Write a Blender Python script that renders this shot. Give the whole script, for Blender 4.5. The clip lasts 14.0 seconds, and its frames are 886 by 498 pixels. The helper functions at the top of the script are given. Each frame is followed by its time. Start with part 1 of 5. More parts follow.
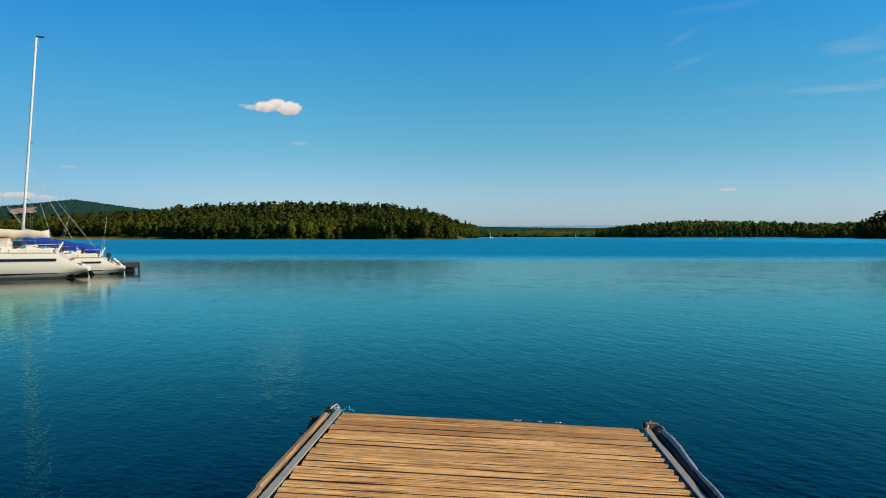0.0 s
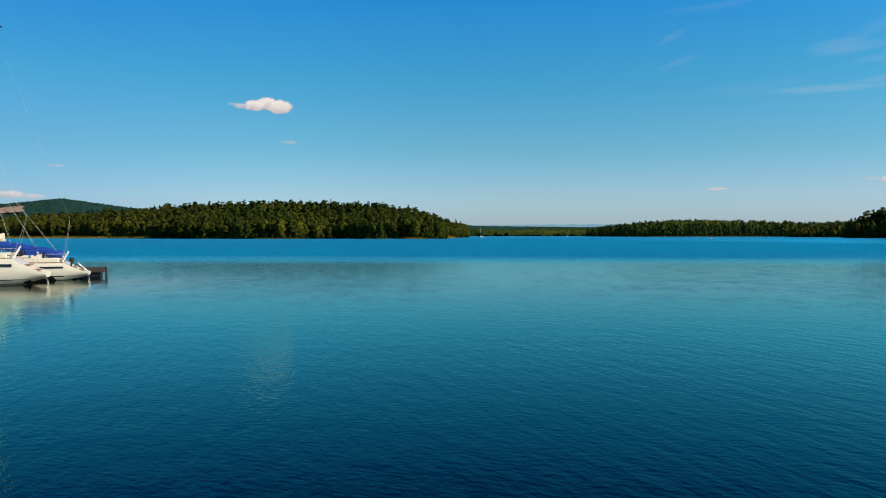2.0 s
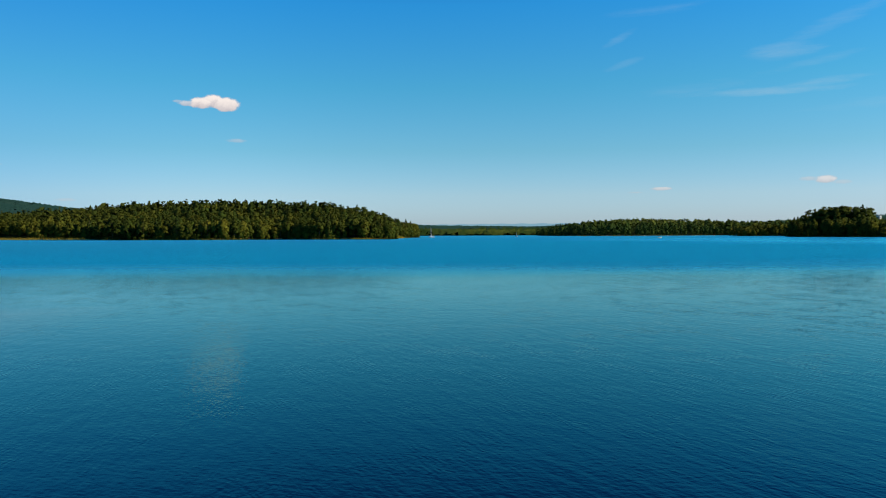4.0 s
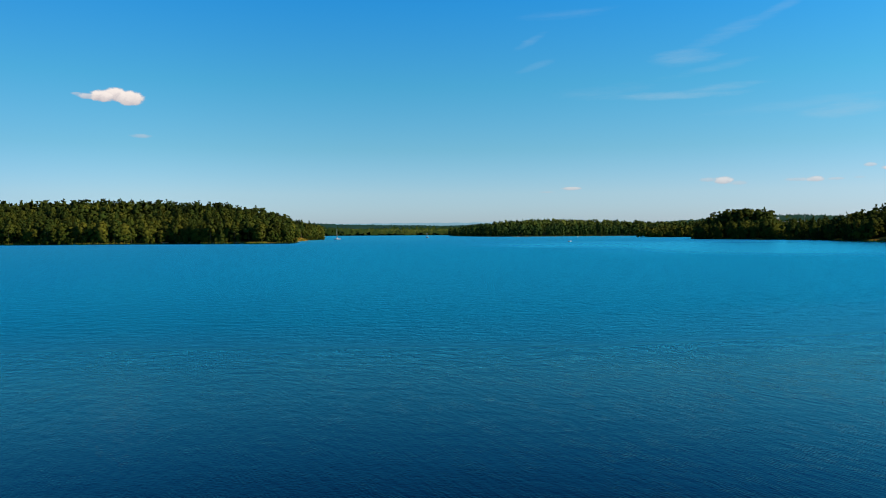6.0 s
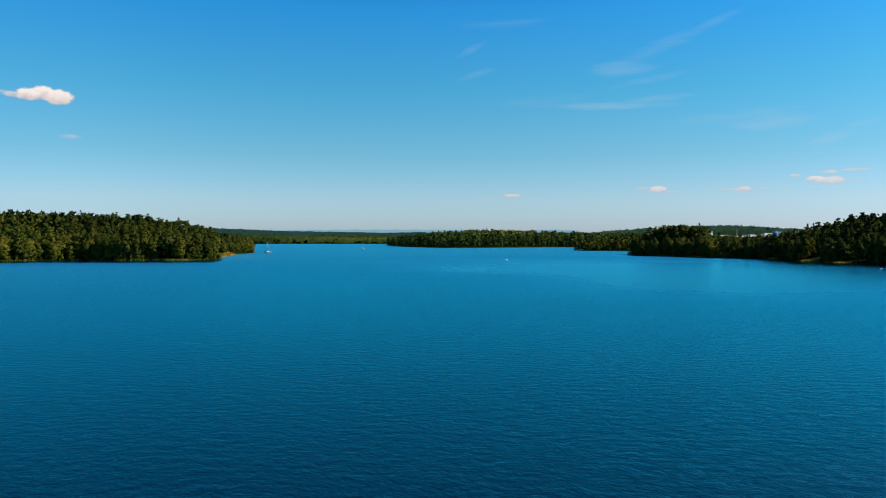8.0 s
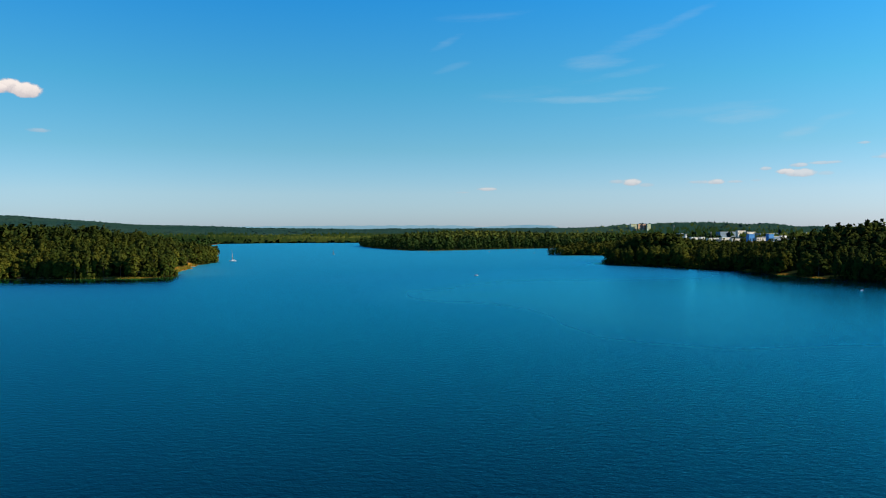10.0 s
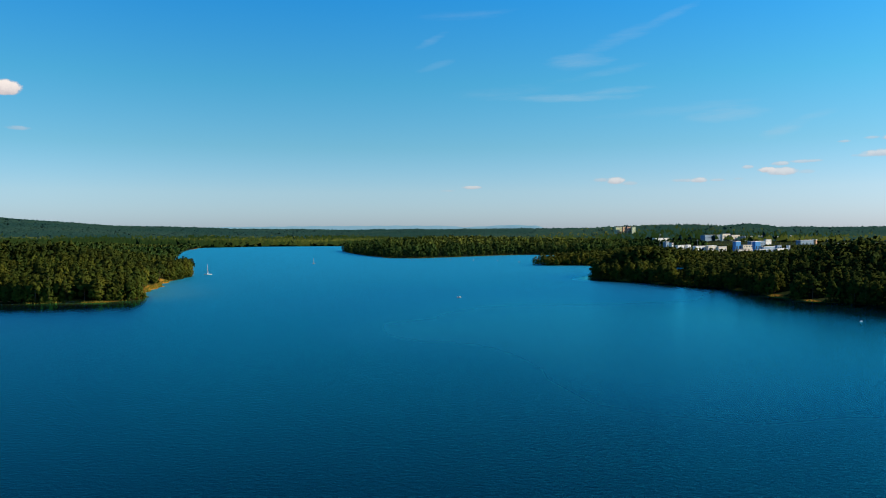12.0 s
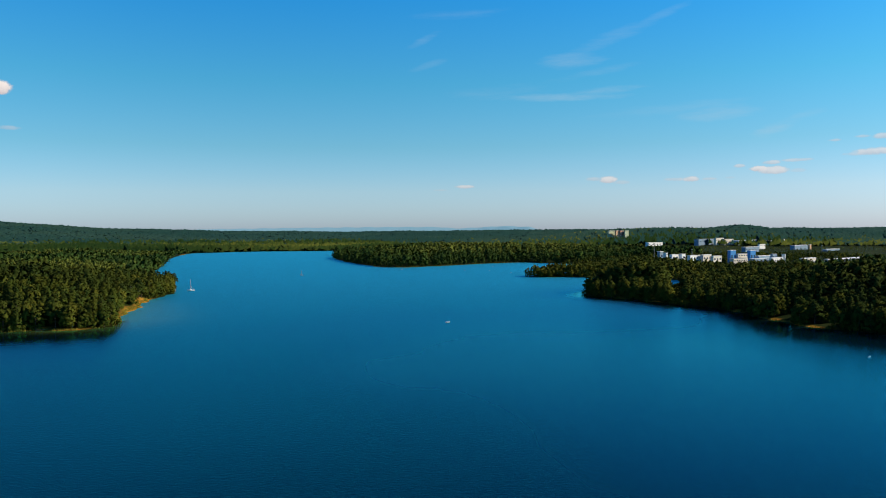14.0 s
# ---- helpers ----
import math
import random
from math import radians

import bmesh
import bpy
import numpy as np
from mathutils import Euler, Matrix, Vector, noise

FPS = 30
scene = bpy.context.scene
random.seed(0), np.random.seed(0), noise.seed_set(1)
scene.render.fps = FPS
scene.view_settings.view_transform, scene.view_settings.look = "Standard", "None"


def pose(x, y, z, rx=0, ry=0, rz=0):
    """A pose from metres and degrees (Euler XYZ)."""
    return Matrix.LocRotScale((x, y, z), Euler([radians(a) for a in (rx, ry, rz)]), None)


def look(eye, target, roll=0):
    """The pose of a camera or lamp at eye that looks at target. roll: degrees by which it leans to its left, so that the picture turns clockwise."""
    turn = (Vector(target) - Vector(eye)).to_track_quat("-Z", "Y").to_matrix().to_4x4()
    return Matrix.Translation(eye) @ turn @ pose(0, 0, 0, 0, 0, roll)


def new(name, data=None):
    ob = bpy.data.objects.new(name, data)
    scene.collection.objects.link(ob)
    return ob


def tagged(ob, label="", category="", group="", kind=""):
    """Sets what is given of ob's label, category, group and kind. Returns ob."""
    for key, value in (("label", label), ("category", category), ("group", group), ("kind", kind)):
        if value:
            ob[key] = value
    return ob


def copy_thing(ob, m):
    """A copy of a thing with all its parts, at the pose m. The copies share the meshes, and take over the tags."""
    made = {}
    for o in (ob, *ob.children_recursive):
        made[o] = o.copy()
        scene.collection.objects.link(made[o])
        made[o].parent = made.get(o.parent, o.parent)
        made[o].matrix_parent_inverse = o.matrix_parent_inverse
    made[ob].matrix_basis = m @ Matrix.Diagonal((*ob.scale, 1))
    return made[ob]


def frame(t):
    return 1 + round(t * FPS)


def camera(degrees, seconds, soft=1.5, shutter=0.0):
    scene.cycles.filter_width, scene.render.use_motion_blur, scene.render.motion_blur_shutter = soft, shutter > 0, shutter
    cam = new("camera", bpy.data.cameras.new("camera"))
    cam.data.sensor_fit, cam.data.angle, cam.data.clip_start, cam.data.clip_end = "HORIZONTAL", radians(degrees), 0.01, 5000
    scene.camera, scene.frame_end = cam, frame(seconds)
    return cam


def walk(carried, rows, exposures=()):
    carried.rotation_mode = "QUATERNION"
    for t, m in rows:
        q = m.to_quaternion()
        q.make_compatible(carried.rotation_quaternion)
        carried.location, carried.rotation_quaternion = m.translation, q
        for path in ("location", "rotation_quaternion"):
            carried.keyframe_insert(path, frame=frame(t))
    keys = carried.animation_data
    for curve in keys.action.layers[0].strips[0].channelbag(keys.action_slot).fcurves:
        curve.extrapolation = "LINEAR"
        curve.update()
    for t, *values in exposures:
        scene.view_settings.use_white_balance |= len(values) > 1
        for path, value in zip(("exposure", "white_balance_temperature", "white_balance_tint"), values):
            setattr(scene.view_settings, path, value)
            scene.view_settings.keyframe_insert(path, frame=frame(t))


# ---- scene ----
cam = camera(62.0, 14.0, soft=1.0)
PATH = [
    (0, pose(-0.000, -0.000, 1.935, 89.018, 0.029, -0.000)),
    (0.5, pose(0.051, 0.300, 1.985, 89.023, 0.035, -0.091)),
    (1, pose(0.097, 0.801, 2.028, 88.995, 0.146, -0.280)),
    (1.5, pose(0.130, 1.412, 2.081, 88.949, 0.105, -0.543)),
    (2, pose(0.262, 2.175, 2.139, 88.946, 0.035, -0.714)),
    (2.2, pose(0.300, 2.520, 2.164, 88.943, 0.045, -0.810)),
    (3.2, pose(0.620, 5.450, 2.300, 88.900, 0.220, -2.450)),
    (4.3, pose(1.850, 14.883, 3.083, 88.822, 0.522, -5.780)),
    (4.5, pose(2.950, 17.552, 3.370, 88.638, 0.862, -6.740)),
    (5, pose(5.868, 24.191, 4.097, 88.516, 1.311, -8.442)),
    (5.5, pose(8.457, 30.430, 4.832, 88.683, 0.624, -9.692)),
    (6, pose(10.859, 35.831, 5.640, 88.765, 0.281, -11.156)),
    (6.5, pose(13.244, 40.943, 6.711, 88.740, 0.254, -12.547)),
    (7, pose(15.350, 45.204, 8.157, 88.808, 0.047, -13.755)),
    (7.5, pose(17.047, 48.496, 10.123, 88.999, -0.067, -14.881)),
    (8, pose(19.040, 52.137, 12.679, 89.224, -0.073, -15.761)),
    (8.2, pose(19.863, 53.423, 13.745, 89.293, -0.015, -16.073)),
    (10.5, pose(30.333, 71.170, 27.983, 88.629, 0.203, -17.901)),
    (11, pose(31.937, 75.354, 30.885, 88.641, 0.205, -18.235)),
    (11.5, pose(33.879, 79.402, 33.911, 88.644, 0.306, -18.534)),
    (12, pose(35.712, 83.113, 37.006, 88.599, 0.293, -18.790)),
    (12.5, pose(37.735, 86.857, 40.053, 88.621, 0.389, -19.005)),
    (13, pose(39.949, 90.575, 43.092, 88.633, 0.402, -19.146)),
    (13.5, pose(41.774, 94.279, 46.174, 88.571, 0.387, -19.229)),
    (14, pose(43.675, 97.890, 49.228, 88.547, 0.426, -19.338)),
]
EXPOSURES = ((0.0, -0.12), (2.2, -0.12), (4.3, 0.0), (14.0, 0.0))
walk(cam, PATH, EXPOSURES)

# ---- sky and sun ----
SUN_BEARING, SUN_HEIGHT = 104.0, 30.0


def wire(tree, kind, links=(), **values):
    """A node of that kind; links: (socket index or name, output socket)."""
    n = tree.nodes.new(kind)
    for key, value in values.items():
        n.inputs[key.replace("_", " ")].default_value = value
    for key, out in links:
        tree.links.new(out, n.inputs[key])
    return n


def calc(tree, op, a, b=None, clamp=False):
    n = tree.nodes.new("ShaderNodeMath")
    n.operation, n.use_clamp = op, clamp
    for i, v in enumerate((a, b)):
        if v is None:
            continue
        if isinstance(v, (int, float)):
            n.inputs[i].default_value = v
        else:
            tree.links.new(v, n.inputs[i])
    return n.outputs[0]


def ramp(tree, value, lo, hi, smooth=True):
    """0 below lo, 1 above hi."""
    n = tree.nodes.new("ShaderNodeMapRange")
    n.interpolation_type = "SMOOTHSTEP" if smooth else "LINEAR"
    tree.links.new(value, n.inputs[0])
    n.inputs[1].default_value, n.inputs[2].default_value = lo, hi
    return n.outputs[0]


def blend(tree, fac, a, b, mode="MIX"):
    n = tree.nodes.new("ShaderNodeMix")
    n.data_type, n.blend_type = "RGBA", mode
    for sock, v in ((n.inputs[0], fac), (n.inputs[6], a), (n.inputs[7], b)):
        if isinstance(v, (int, float)):
            sock.default_value = v
        elif isinstance(v, tuple):
            sock.default_value = (*v, 1.0)
        else:
            tree.links.new(v, sock)
    return n.outputs[2]


def noise_at(tree, vector, scale, detail=3.0, rough=0.55, stretch=None):
    if stretch:
        m = wire(tree, "ShaderNodeMapping", [("Vector", vector)])
        m.inputs["Scale"].default_value = stretch
        vector = m.outputs[0]
    n = wire(tree, "ShaderNodeTexNoise", [("Vector", vector)], Scale=scale, Detail=detail, Roughness=rough)
    return n.outputs[0]


# bearing, height, half width and half height of each small cloud in degrees, and how dense it is
CLOUDS = (
    (-11.75, 9.62, 1.05, 0.66, 1.0), (-12.65, 9.80, 0.90, 0.62, 1.0), (-13.55, 9.62, 0.95, 0.48, 1.0), (-14.4, 9.58, 0.9, 0.28, 0.7), (-15.1, 9.70, 0.5, 0.14, 0.4),
    (-11.0, 7.02, 0.9, 0.2, 0.35), (-26.9, 4.8, 0.8, 0.14, 0.35), (-29.9, 2.75, 1.6, 0.34, 0.75), (-28.5, 2.65, 1.1, 0.24, 0.55), (-22.6, 2.5, 0.8, 0.16, 0.25),
    (21.0, 3.35, 1.0, 0.17, 0.6), (19.2, 3.1, 0.7, 0.1, 0.25), (31.9, 3.70, 0.8, 0.34, 0.7), (31.0, 3.78, 0.9, 0.22, 0.4), (33.0, 3.5, 0.7, 0.2, 0.3),
    (37.9, 3.62, 0.65, 0.27, 0.65), (36.7, 3.62, 1.0, 0.18, 0.4), (39.2, 3.6, 0.6, 0.15, 0.4), (40.6, 3.65, 0.5, 0.12, 0.2), (41.2, 4.45, 0.45, 0.18, 0.5),
    (42.5, 4.20, 0.75, 0.26, 0.75), (43.4, 4.05, 1.2, 0.36, 0.65), (43.3, 4.62, 0.7, 0.20, 0.55), (45.0, 4.72, 1.2, 0.16, 0.45), (45.0, 4.0, 0.6, 0.2, 0.25),
    (49.6, 5.05, 1.5, 0.34, 0.65), (48.4, 4.95, 0.8, 0.18, 0.4), (47.3, 5.95, 0.5, 0.13, 0.4), (49.0, 6.1, 0.6, 0.14, 0.4), (50.2, 6.05, 0.9, 0.26, 0.55),
)
# thin high streaks: bearing, height, half width, half height, rise to the right, and how dense
WISPS = (
    (27.5, 10.0, 6.5, 0.36, -0.01, 0.50), (31.5, 10.3, 3.4, 0.34, 0.06, 0.45), (29.3, 12.6, 2.6, 0.6, 0.02, 0.34), (32.5, 14.2, 3.0, 0.6, 0.30, 0.22), (30.5, 11.6, 4.5, 0.35, 0.16, 0.22),
    (39.8, 8.3, 3.2, 0.65, 0.05, 0.40), (43.4, 6.9, 1.6, 0.55, 0.30, 0.45), (45.0, 7.6, 2.2, 0.4, 0.28, 0.25), (36.5, 8.8, 5.5, 0.5, 0.05, 0.18), (18.0, 14.4, 1.4, 0.35, 0.45, 0.22),
    (20.5, 16.2, 4.0, 0.4, 0.04, 0.18), (24.0, 10.6, 4.5, 0.5, 0.05, 0.18), (36.0, 15.5, 3.0, 0.35, 0.35, 0.20), (18.5, 12.6, 1.5, 0.3, 0.30, 0.16),
)

world = bpy.data.worlds.new("sky")
scene.world = world
world.use_nodes = True
wt = world.node_tree
wt.nodes.clear()
sky = wt.nodes.new("ShaderNodeTexSky")
sky.sky_type, sky.sun_disc = "NISHITA", False
sky.sun_elevation, sky.sun_rotation = radians(SUN_HEIGHT), radians(SUN_BEARING)
sky.altitude, sky.air_density, sky.dust_density, sky.ozone_density = 200.0, 1.0, 0.6, 2.5
way = wt.nodes.new("ShaderNodeTexCoord").outputs["Generated"]
sep = wire(wt, "ShaderNodeSeparateXYZ", [(0, way)])
bearing = calc(wt, "MULTIPLY", calc(wt, "ARCTAN2", sep.outputs[0], sep.outputs[1]), 57.29578)
height = calc(wt, "MULTIPLY", calc(wt, "ARCSINE", sep.outputs[2]), 57.29578)
clear = wt.nodes.new("ShaderNodeValToRGB")
wt.links.new(calc(wt, "DIVIDE", height, 40.0, True), clear.inputs[0])
clear.color_ramp.elements[0].color = (0.87, 1.11, 1.72, 1)
clear.color_ramp.elements[1].position, clear.color_ramp.elements[1].color = 1.0, (0.04, 0.34, 0.92, 1)
for at, c in ((0.075, (0.90, 1.16, 1.48, 1)), (0.16, (0.60, 1.13, 1.30, 1)), (0.28, (0.36, 1.20, 1.40, 1)), (0.43, (0.18, 1.20, 1.75, 1)), (0.54, (0.08, 0.60, 1.36, 1)), (0.7, (0.04, 0.38, 1.02, 1))):
    clear.color_ramp.elements.new(at).color = c
tint = blend(wt, 1.0, sky.outputs[0], clear.outputs[0], "MULTIPLY")
low = calc(wt, "SUBTRACT", 1.0, ramp(wt, height, 3.0, 12.0))
east = ramp(wt, bearing, 12.0, 50.0)
west = calc(wt, "SUBTRACT", 1.0, ramp(wt, bearing, -36.0, -8.0))
tint = blend(wt, east, tint, blend(wt, low, (0.96, 0.96, 0.96), (0.95, 0.92, 0.94)), "MULTIPLY")
tint = blend(wt, west, tint, blend(wt, low, (0.84, 0.84, 0.89), (0.63, 0.73, 0.82)), "MULTIPLY")
puff = noise_at(wt, way, 70.0, 5.0, 0.6, (1.0, 1.0, 1.2))
lump = calc(wt, "MULTIPLY", calc(wt, "SUBTRACT", puff, 0.50), 1.7)
cover, lit = None, None
for b0, h0, hw, hh, dense in CLOUDS:
    u = calc(wt, "DIVIDE", calc(wt, "SUBTRACT", bearing, b0), hw)
    v = calc(wt, "DIVIDE", calc(wt, "SUBTRACT", height, h0), hh)
    v2 = calc(wt, "MULTIPLY", calc(wt, "MULTIPLY", v, v), calc(wt, "ADD", 1.0, calc(wt, "MULTIPLY", calc(wt, "LESS_THAN", v, 0.0), 0.6)))
    d = calc(wt, "ADD", calc(wt, "SUBTRACT", 1.0, calc(wt, "ADD", calc(wt, "MULTIPLY", u, u), v2)), lump)
    d = calc(wt, "MULTIPLY", ramp(wt, d, 0.0, 0.55 + 0.7 * (1 - dense)), dense)
    crest = calc(wt, "MULTIPLY", d, ramp(wt, calc(wt, "ADD", v, lump), -0.9, 0.6))
    cover = d if cover is None else calc(wt, "MAXIMUM", cover, d)
    lit = crest if lit is None else calc(wt, "MAXIMUM", lit, crest)
feather = noise_at(wt, way, 11.0, 7.0, 0.68, (1.0, 1.0, 7.0))
streak = None
for b0, h0, hw, hh, rise, dense in WISPS:
    db = calc(wt, "SUBTRACT", bearing, b0)
    u = calc(wt, "DIVIDE", db, hw)
    v = calc(wt, "DIVIDE", calc(wt, "SUBTRACT", calc(wt, "SUBTRACT", height, h0), calc(wt, "MULTIPLY", db, rise)), hh)
    d = calc(wt, "SUBTRACT", 1.0, calc(wt, "ADD", calc(wt, "MULTIPLY", u, u), calc(wt, "MULTIPLY", v, v)))
    d = calc(wt, "MULTIPLY", ramp(wt, calc(wt, "ADD", d, calc(wt, "MULTIPLY", calc(wt, "SUBTRACT", feather, 0.5), 3.4)), -0.1, 1.9), 0.85 * dense)
    streak = d if streak is None else calc(wt, "MAXIMUM", streak, d)
air = blend(wt, calc(wt, "MULTIPLY", streak, 0.8), tint, (4.6, 6.0, 7.0))
air = blend(wt, calc(wt, "MULTIPLY", cover, 0.92), air, blend(wt, lit, (5.6, 4.9, 5.0), (10.2, 8.9, 8.1)))
back = wire(wt, "ShaderNodeBackground", [("Color", air)], Strength=0.1)
wt.links.new(back.outputs[0], wt.nodes.new("ShaderNodeOutputWorld").inputs[0])

lamp = bpy.data.lights.new("sun", "SUN")
lamp.energy, lamp.angle, lamp.color = 5.0, radians(0.53), (1.0, 0.86, 0.64)
sun_way = Vector((math.sin(radians(SUN_BEARING)) * math.cos(radians(SUN_HEIGHT)), math.cos(radians(SUN_BEARING)) * math.cos(radians(SUN_HEIGHT)), math.sin(radians(SUN_HEIGHT))))
new("sun", lamp).matrix_world = look(sun_way * 900, (0, 0, 0))


# ---- materials ----
def material(name):
    m = bpy.data.materials.new(name)
    m.use_nodes = True
    t = m.node_tree
    t.nodes.clear()
    bsdf = t.nodes.new("ShaderNodeBsdfPrincipled")
    t.links.new(bsdf.outputs[0], t.nodes.new("ShaderNodeOutputMaterial").inputs[0])
    return m, t, bsdf


def place(t):
    return t.nodes.new("ShaderNodeNewGeometry").outputs["Position"]


def local(t):
    return t.nodes.new("ShaderNodeTexCoord").outputs["Object"]


def relief(t, bsdf, value, distance, strength=1.0, normal=None):
    b = wire(t, "ShaderNodeBump", [("Height", value)], Strength=strength, Distance=distance)
    if normal is not None:
        t.links.new(normal, b.inputs["Normal"])
    t.links.new(b.outputs[0], bsdf.inputs["Normal"])
    return b.outputs[0]


def plain(name, colour, rough=0.6, metal=0.0, vary=0.25, scale=3.0, bump=0.0, dark=0.5):
    """A painted, cast or woven surface with mottling at two scales."""
    m, t, bsdf = material(name)
    p = local(t)
    big, fine = noise_at(t, p, scale, 4.0), noise_at(t, p, scale * 9.0, 3.0)
    mottle = calc(t, "ADD", calc(t, "MULTIPLY", big, 0.65), calc(t, "MULTIPLY", fine, 0.35))
    worn = tuple(c * dark for c in colour)
    c = blend(t, calc(t, "MULTIPLY", ramp(t, mottle, 0.45, 0.75), vary), colour, worn)
    t.links.new(c, bsdf.inputs["Base Color"])
    bsdf.inputs["Roughness"].default_value, bsdf.inputs["Metallic"].default_value = rough, metal
    if bump:
        relief(t, bsdf, fine, bump)
    return m


def water_material():
    m, t, bsdf = material("lake water")
    p = place(t)
    sep = wire(t, "ShaderNodeSeparateXYZ", [(0, p)])
    shallow = t.nodes.new("ShaderNodeAttribute")
    shallow.attribute_name = "shallow"
    lee = t.nodes.new("ShaderNodeAttribute")
    lee.attribute_name = "lee"
    patch = noise_at(t, p, 0.012, 3.0, 0.5, (0.5, 1.6, 1.0))
    edge = calc(t, "ADD", sep.outputs[1], calc(t, "MULTIPLY", calc(t, "SUBTRACT", patch, 0.5), 60.0))
    ruffle = calc(t, "MULTIPLY", ramp(t, edge, 46.0, 92.0), calc(t, "SUBTRACT", 1.0, lee.outputs["Fac"]))
    slick = t.nodes.new("ShaderNodeAttribute")
    slick.attribute_name = "slick"
    far = t.nodes.new("ShaderNodeAttribute")
    far.attribute_name = "open"
    silt = noise_at(t, p, 0.08, 4.0)
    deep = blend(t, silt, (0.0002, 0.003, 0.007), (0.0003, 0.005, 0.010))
    # Body colour lifted or darkened with distance, standing in for reflected light.
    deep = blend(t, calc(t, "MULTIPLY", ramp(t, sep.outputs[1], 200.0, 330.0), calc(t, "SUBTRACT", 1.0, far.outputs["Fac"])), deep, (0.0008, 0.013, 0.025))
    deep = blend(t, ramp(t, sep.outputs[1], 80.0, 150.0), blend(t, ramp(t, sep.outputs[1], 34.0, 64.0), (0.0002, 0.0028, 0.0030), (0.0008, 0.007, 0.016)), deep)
    c = blend(t, shallow.outputs["Fac"], deep, blend(t, silt, (0.04, 0.12, 0.03), (0.11, 0.13, 0.035)))
    rough = calc(t, "ADD", 0.06, calc(t, "MULTIPLY", calc(t, "MULTIPLY", ruffle, calc(t, "ADD", 0.29, calc(t, "MULTIPLY", far.outputs["Fac"], 0.18))), calc(t, "SUBTRACT", 1.0, calc(t, "MULTIPLY", slick.outputs["Fac"], 0.45))))
    yacht_reflection = t.nodes.new("ShaderNodeAttribute")
    yacht_reflection.attribute_name = "yacht_reflection"
    still = calc(t, "SUBTRACT", 1.0, calc(t, "MULTIPLY", ramp(t, sep.outputs[1], 9.0, 30.0), 0.22))
    turn = wire(t, "ShaderNodeMapping", [("Vector", p)])
    turn.inputs["Rotation"].default_value = (0, 0, radians(24))
    q = turn.outputs[0]
    swell = noise_at(t, q, 0.7, 2.0, 0.5, (0.7, 1.3, 1.0))
    cross = wire(t, "ShaderNodeMapping", [("Vector", p)])
    cross.inputs["Rotation"].default_value = (0, 0, radians(74))
    chop = noise_at(t, cross.outputs[0], 3.0, 3.0, 0.5, (0.55, 1.5, 1.0))
    fine = noise_at(t, q, 9.0, 1.0, 0.5, (0.8, 1.3, 1.0))
    train = wire(t, "ShaderNodeTexWave", [("Vector", cross.outputs[0])], Scale=2.9, Distortion=9.0, Detail=2.0, Detail_Scale=1.4)
    train.bands_direction = "Y"
    paws = noise_at(t, q, 1.0, 3.0, 0.6, (0.8, 1.1, 1.0))
    gusty = calc(t, "MULTIPLY", ramp(t, noise_at(t, p, 0.4, 3.0), 0.25, 0.65), ramp(t, noise_at(t, cross.outputs[0], 1.1, 2.0, 0.5, (0.7, 1.3, 1.0)), 0.35, 0.65))
    ripple = calc(t, "MULTIPLY", calc(t, "MULTIPLY", train.outputs[1], gusty), calc(t, "MULTIPLY", calc(t, "SUBTRACT", ramp(t, sep.outputs[1], 10.0, 34.0), calc(t, "MULTIPLY", ramp(t, sep.outputs[1], 60.0, 110.0), 0.55)), 0.0115))
    h = calc(t, "ADD", calc(t, "ADD", calc(t, "ADD", ripple, calc(t, "MULTIPLY", paws, calc(t, "MULTIPLY", ruffle, 0.075))), calc(t, "MULTIPLY", swell, 0.019)), calc(t, "ADD", calc(t, "MULTIPLY", chop, 0.030), calc(t, "MULTIPLY", fine, 0.011)))
    strong = calc(t, "MULTIPLY", calc(t, "ADD", calc(t, "MULTIPLY", still, 0.31), calc(t, "MULTIPLY", ruffle, 0.8)), calc(t, "SUBTRACT", 1.0, calc(t, "MULTIPLY", calc(t, "MAXIMUM", calc(t, "MAXIMUM", lee.outputs["Fac"], calc(t, "MULTIPLY", yacht_reflection.outputs["Fac"], 0.5)), calc(t, "MULTIPLY", slick.outputs["Fac"], 0.7)), 0.85)))
    waves = wire(t, "ShaderNodeBump", [("Height", h), ("Strength", calc(t, "DIVIDE", strong, 2.1, True))], Distance=2.1).outputs[0]
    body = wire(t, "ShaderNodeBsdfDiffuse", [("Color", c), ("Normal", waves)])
    # Gloss colour paints the reflections by zone: blue, darker, or cream by the yachts.
    gloss = wire(t, "ShaderNodeBsdfAnisotropic", [("Roughness", rough), ("Normal", waves), ("Color", blend(t, ruffle, blend(t, yacht_reflection.outputs["Fac"], blend(t, ramp(t, sep.outputs[1], 16.0, 34.0), blend(t, ramp(t, sep.outputs[1], 4.0, 15.0), (0.18, 0.70, 0.64), (0.34, 0.98, 1.0)), blend(t, ramp(t, sep.outputs[1], 90.0, 200.0), (0.52, 0.94, 0.95), (0.14, 0.86, 1.0))), (0.98, 0.96, 0.88)), blend(t, slick.outputs["Fac"], blend(t, far.outputs["Fac"], (0.06, 0.92, 1.0), (0.06, 0.77, 0.97)), (0.12, 0.88, 1.0))))])
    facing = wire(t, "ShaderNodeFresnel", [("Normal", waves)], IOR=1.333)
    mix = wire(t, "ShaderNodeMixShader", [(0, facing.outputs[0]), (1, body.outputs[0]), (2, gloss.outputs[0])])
    t.nodes.remove(bsdf)
    t.links.new(mix.outputs[0], t.nodes["Material Output"].inputs[0])
    return m


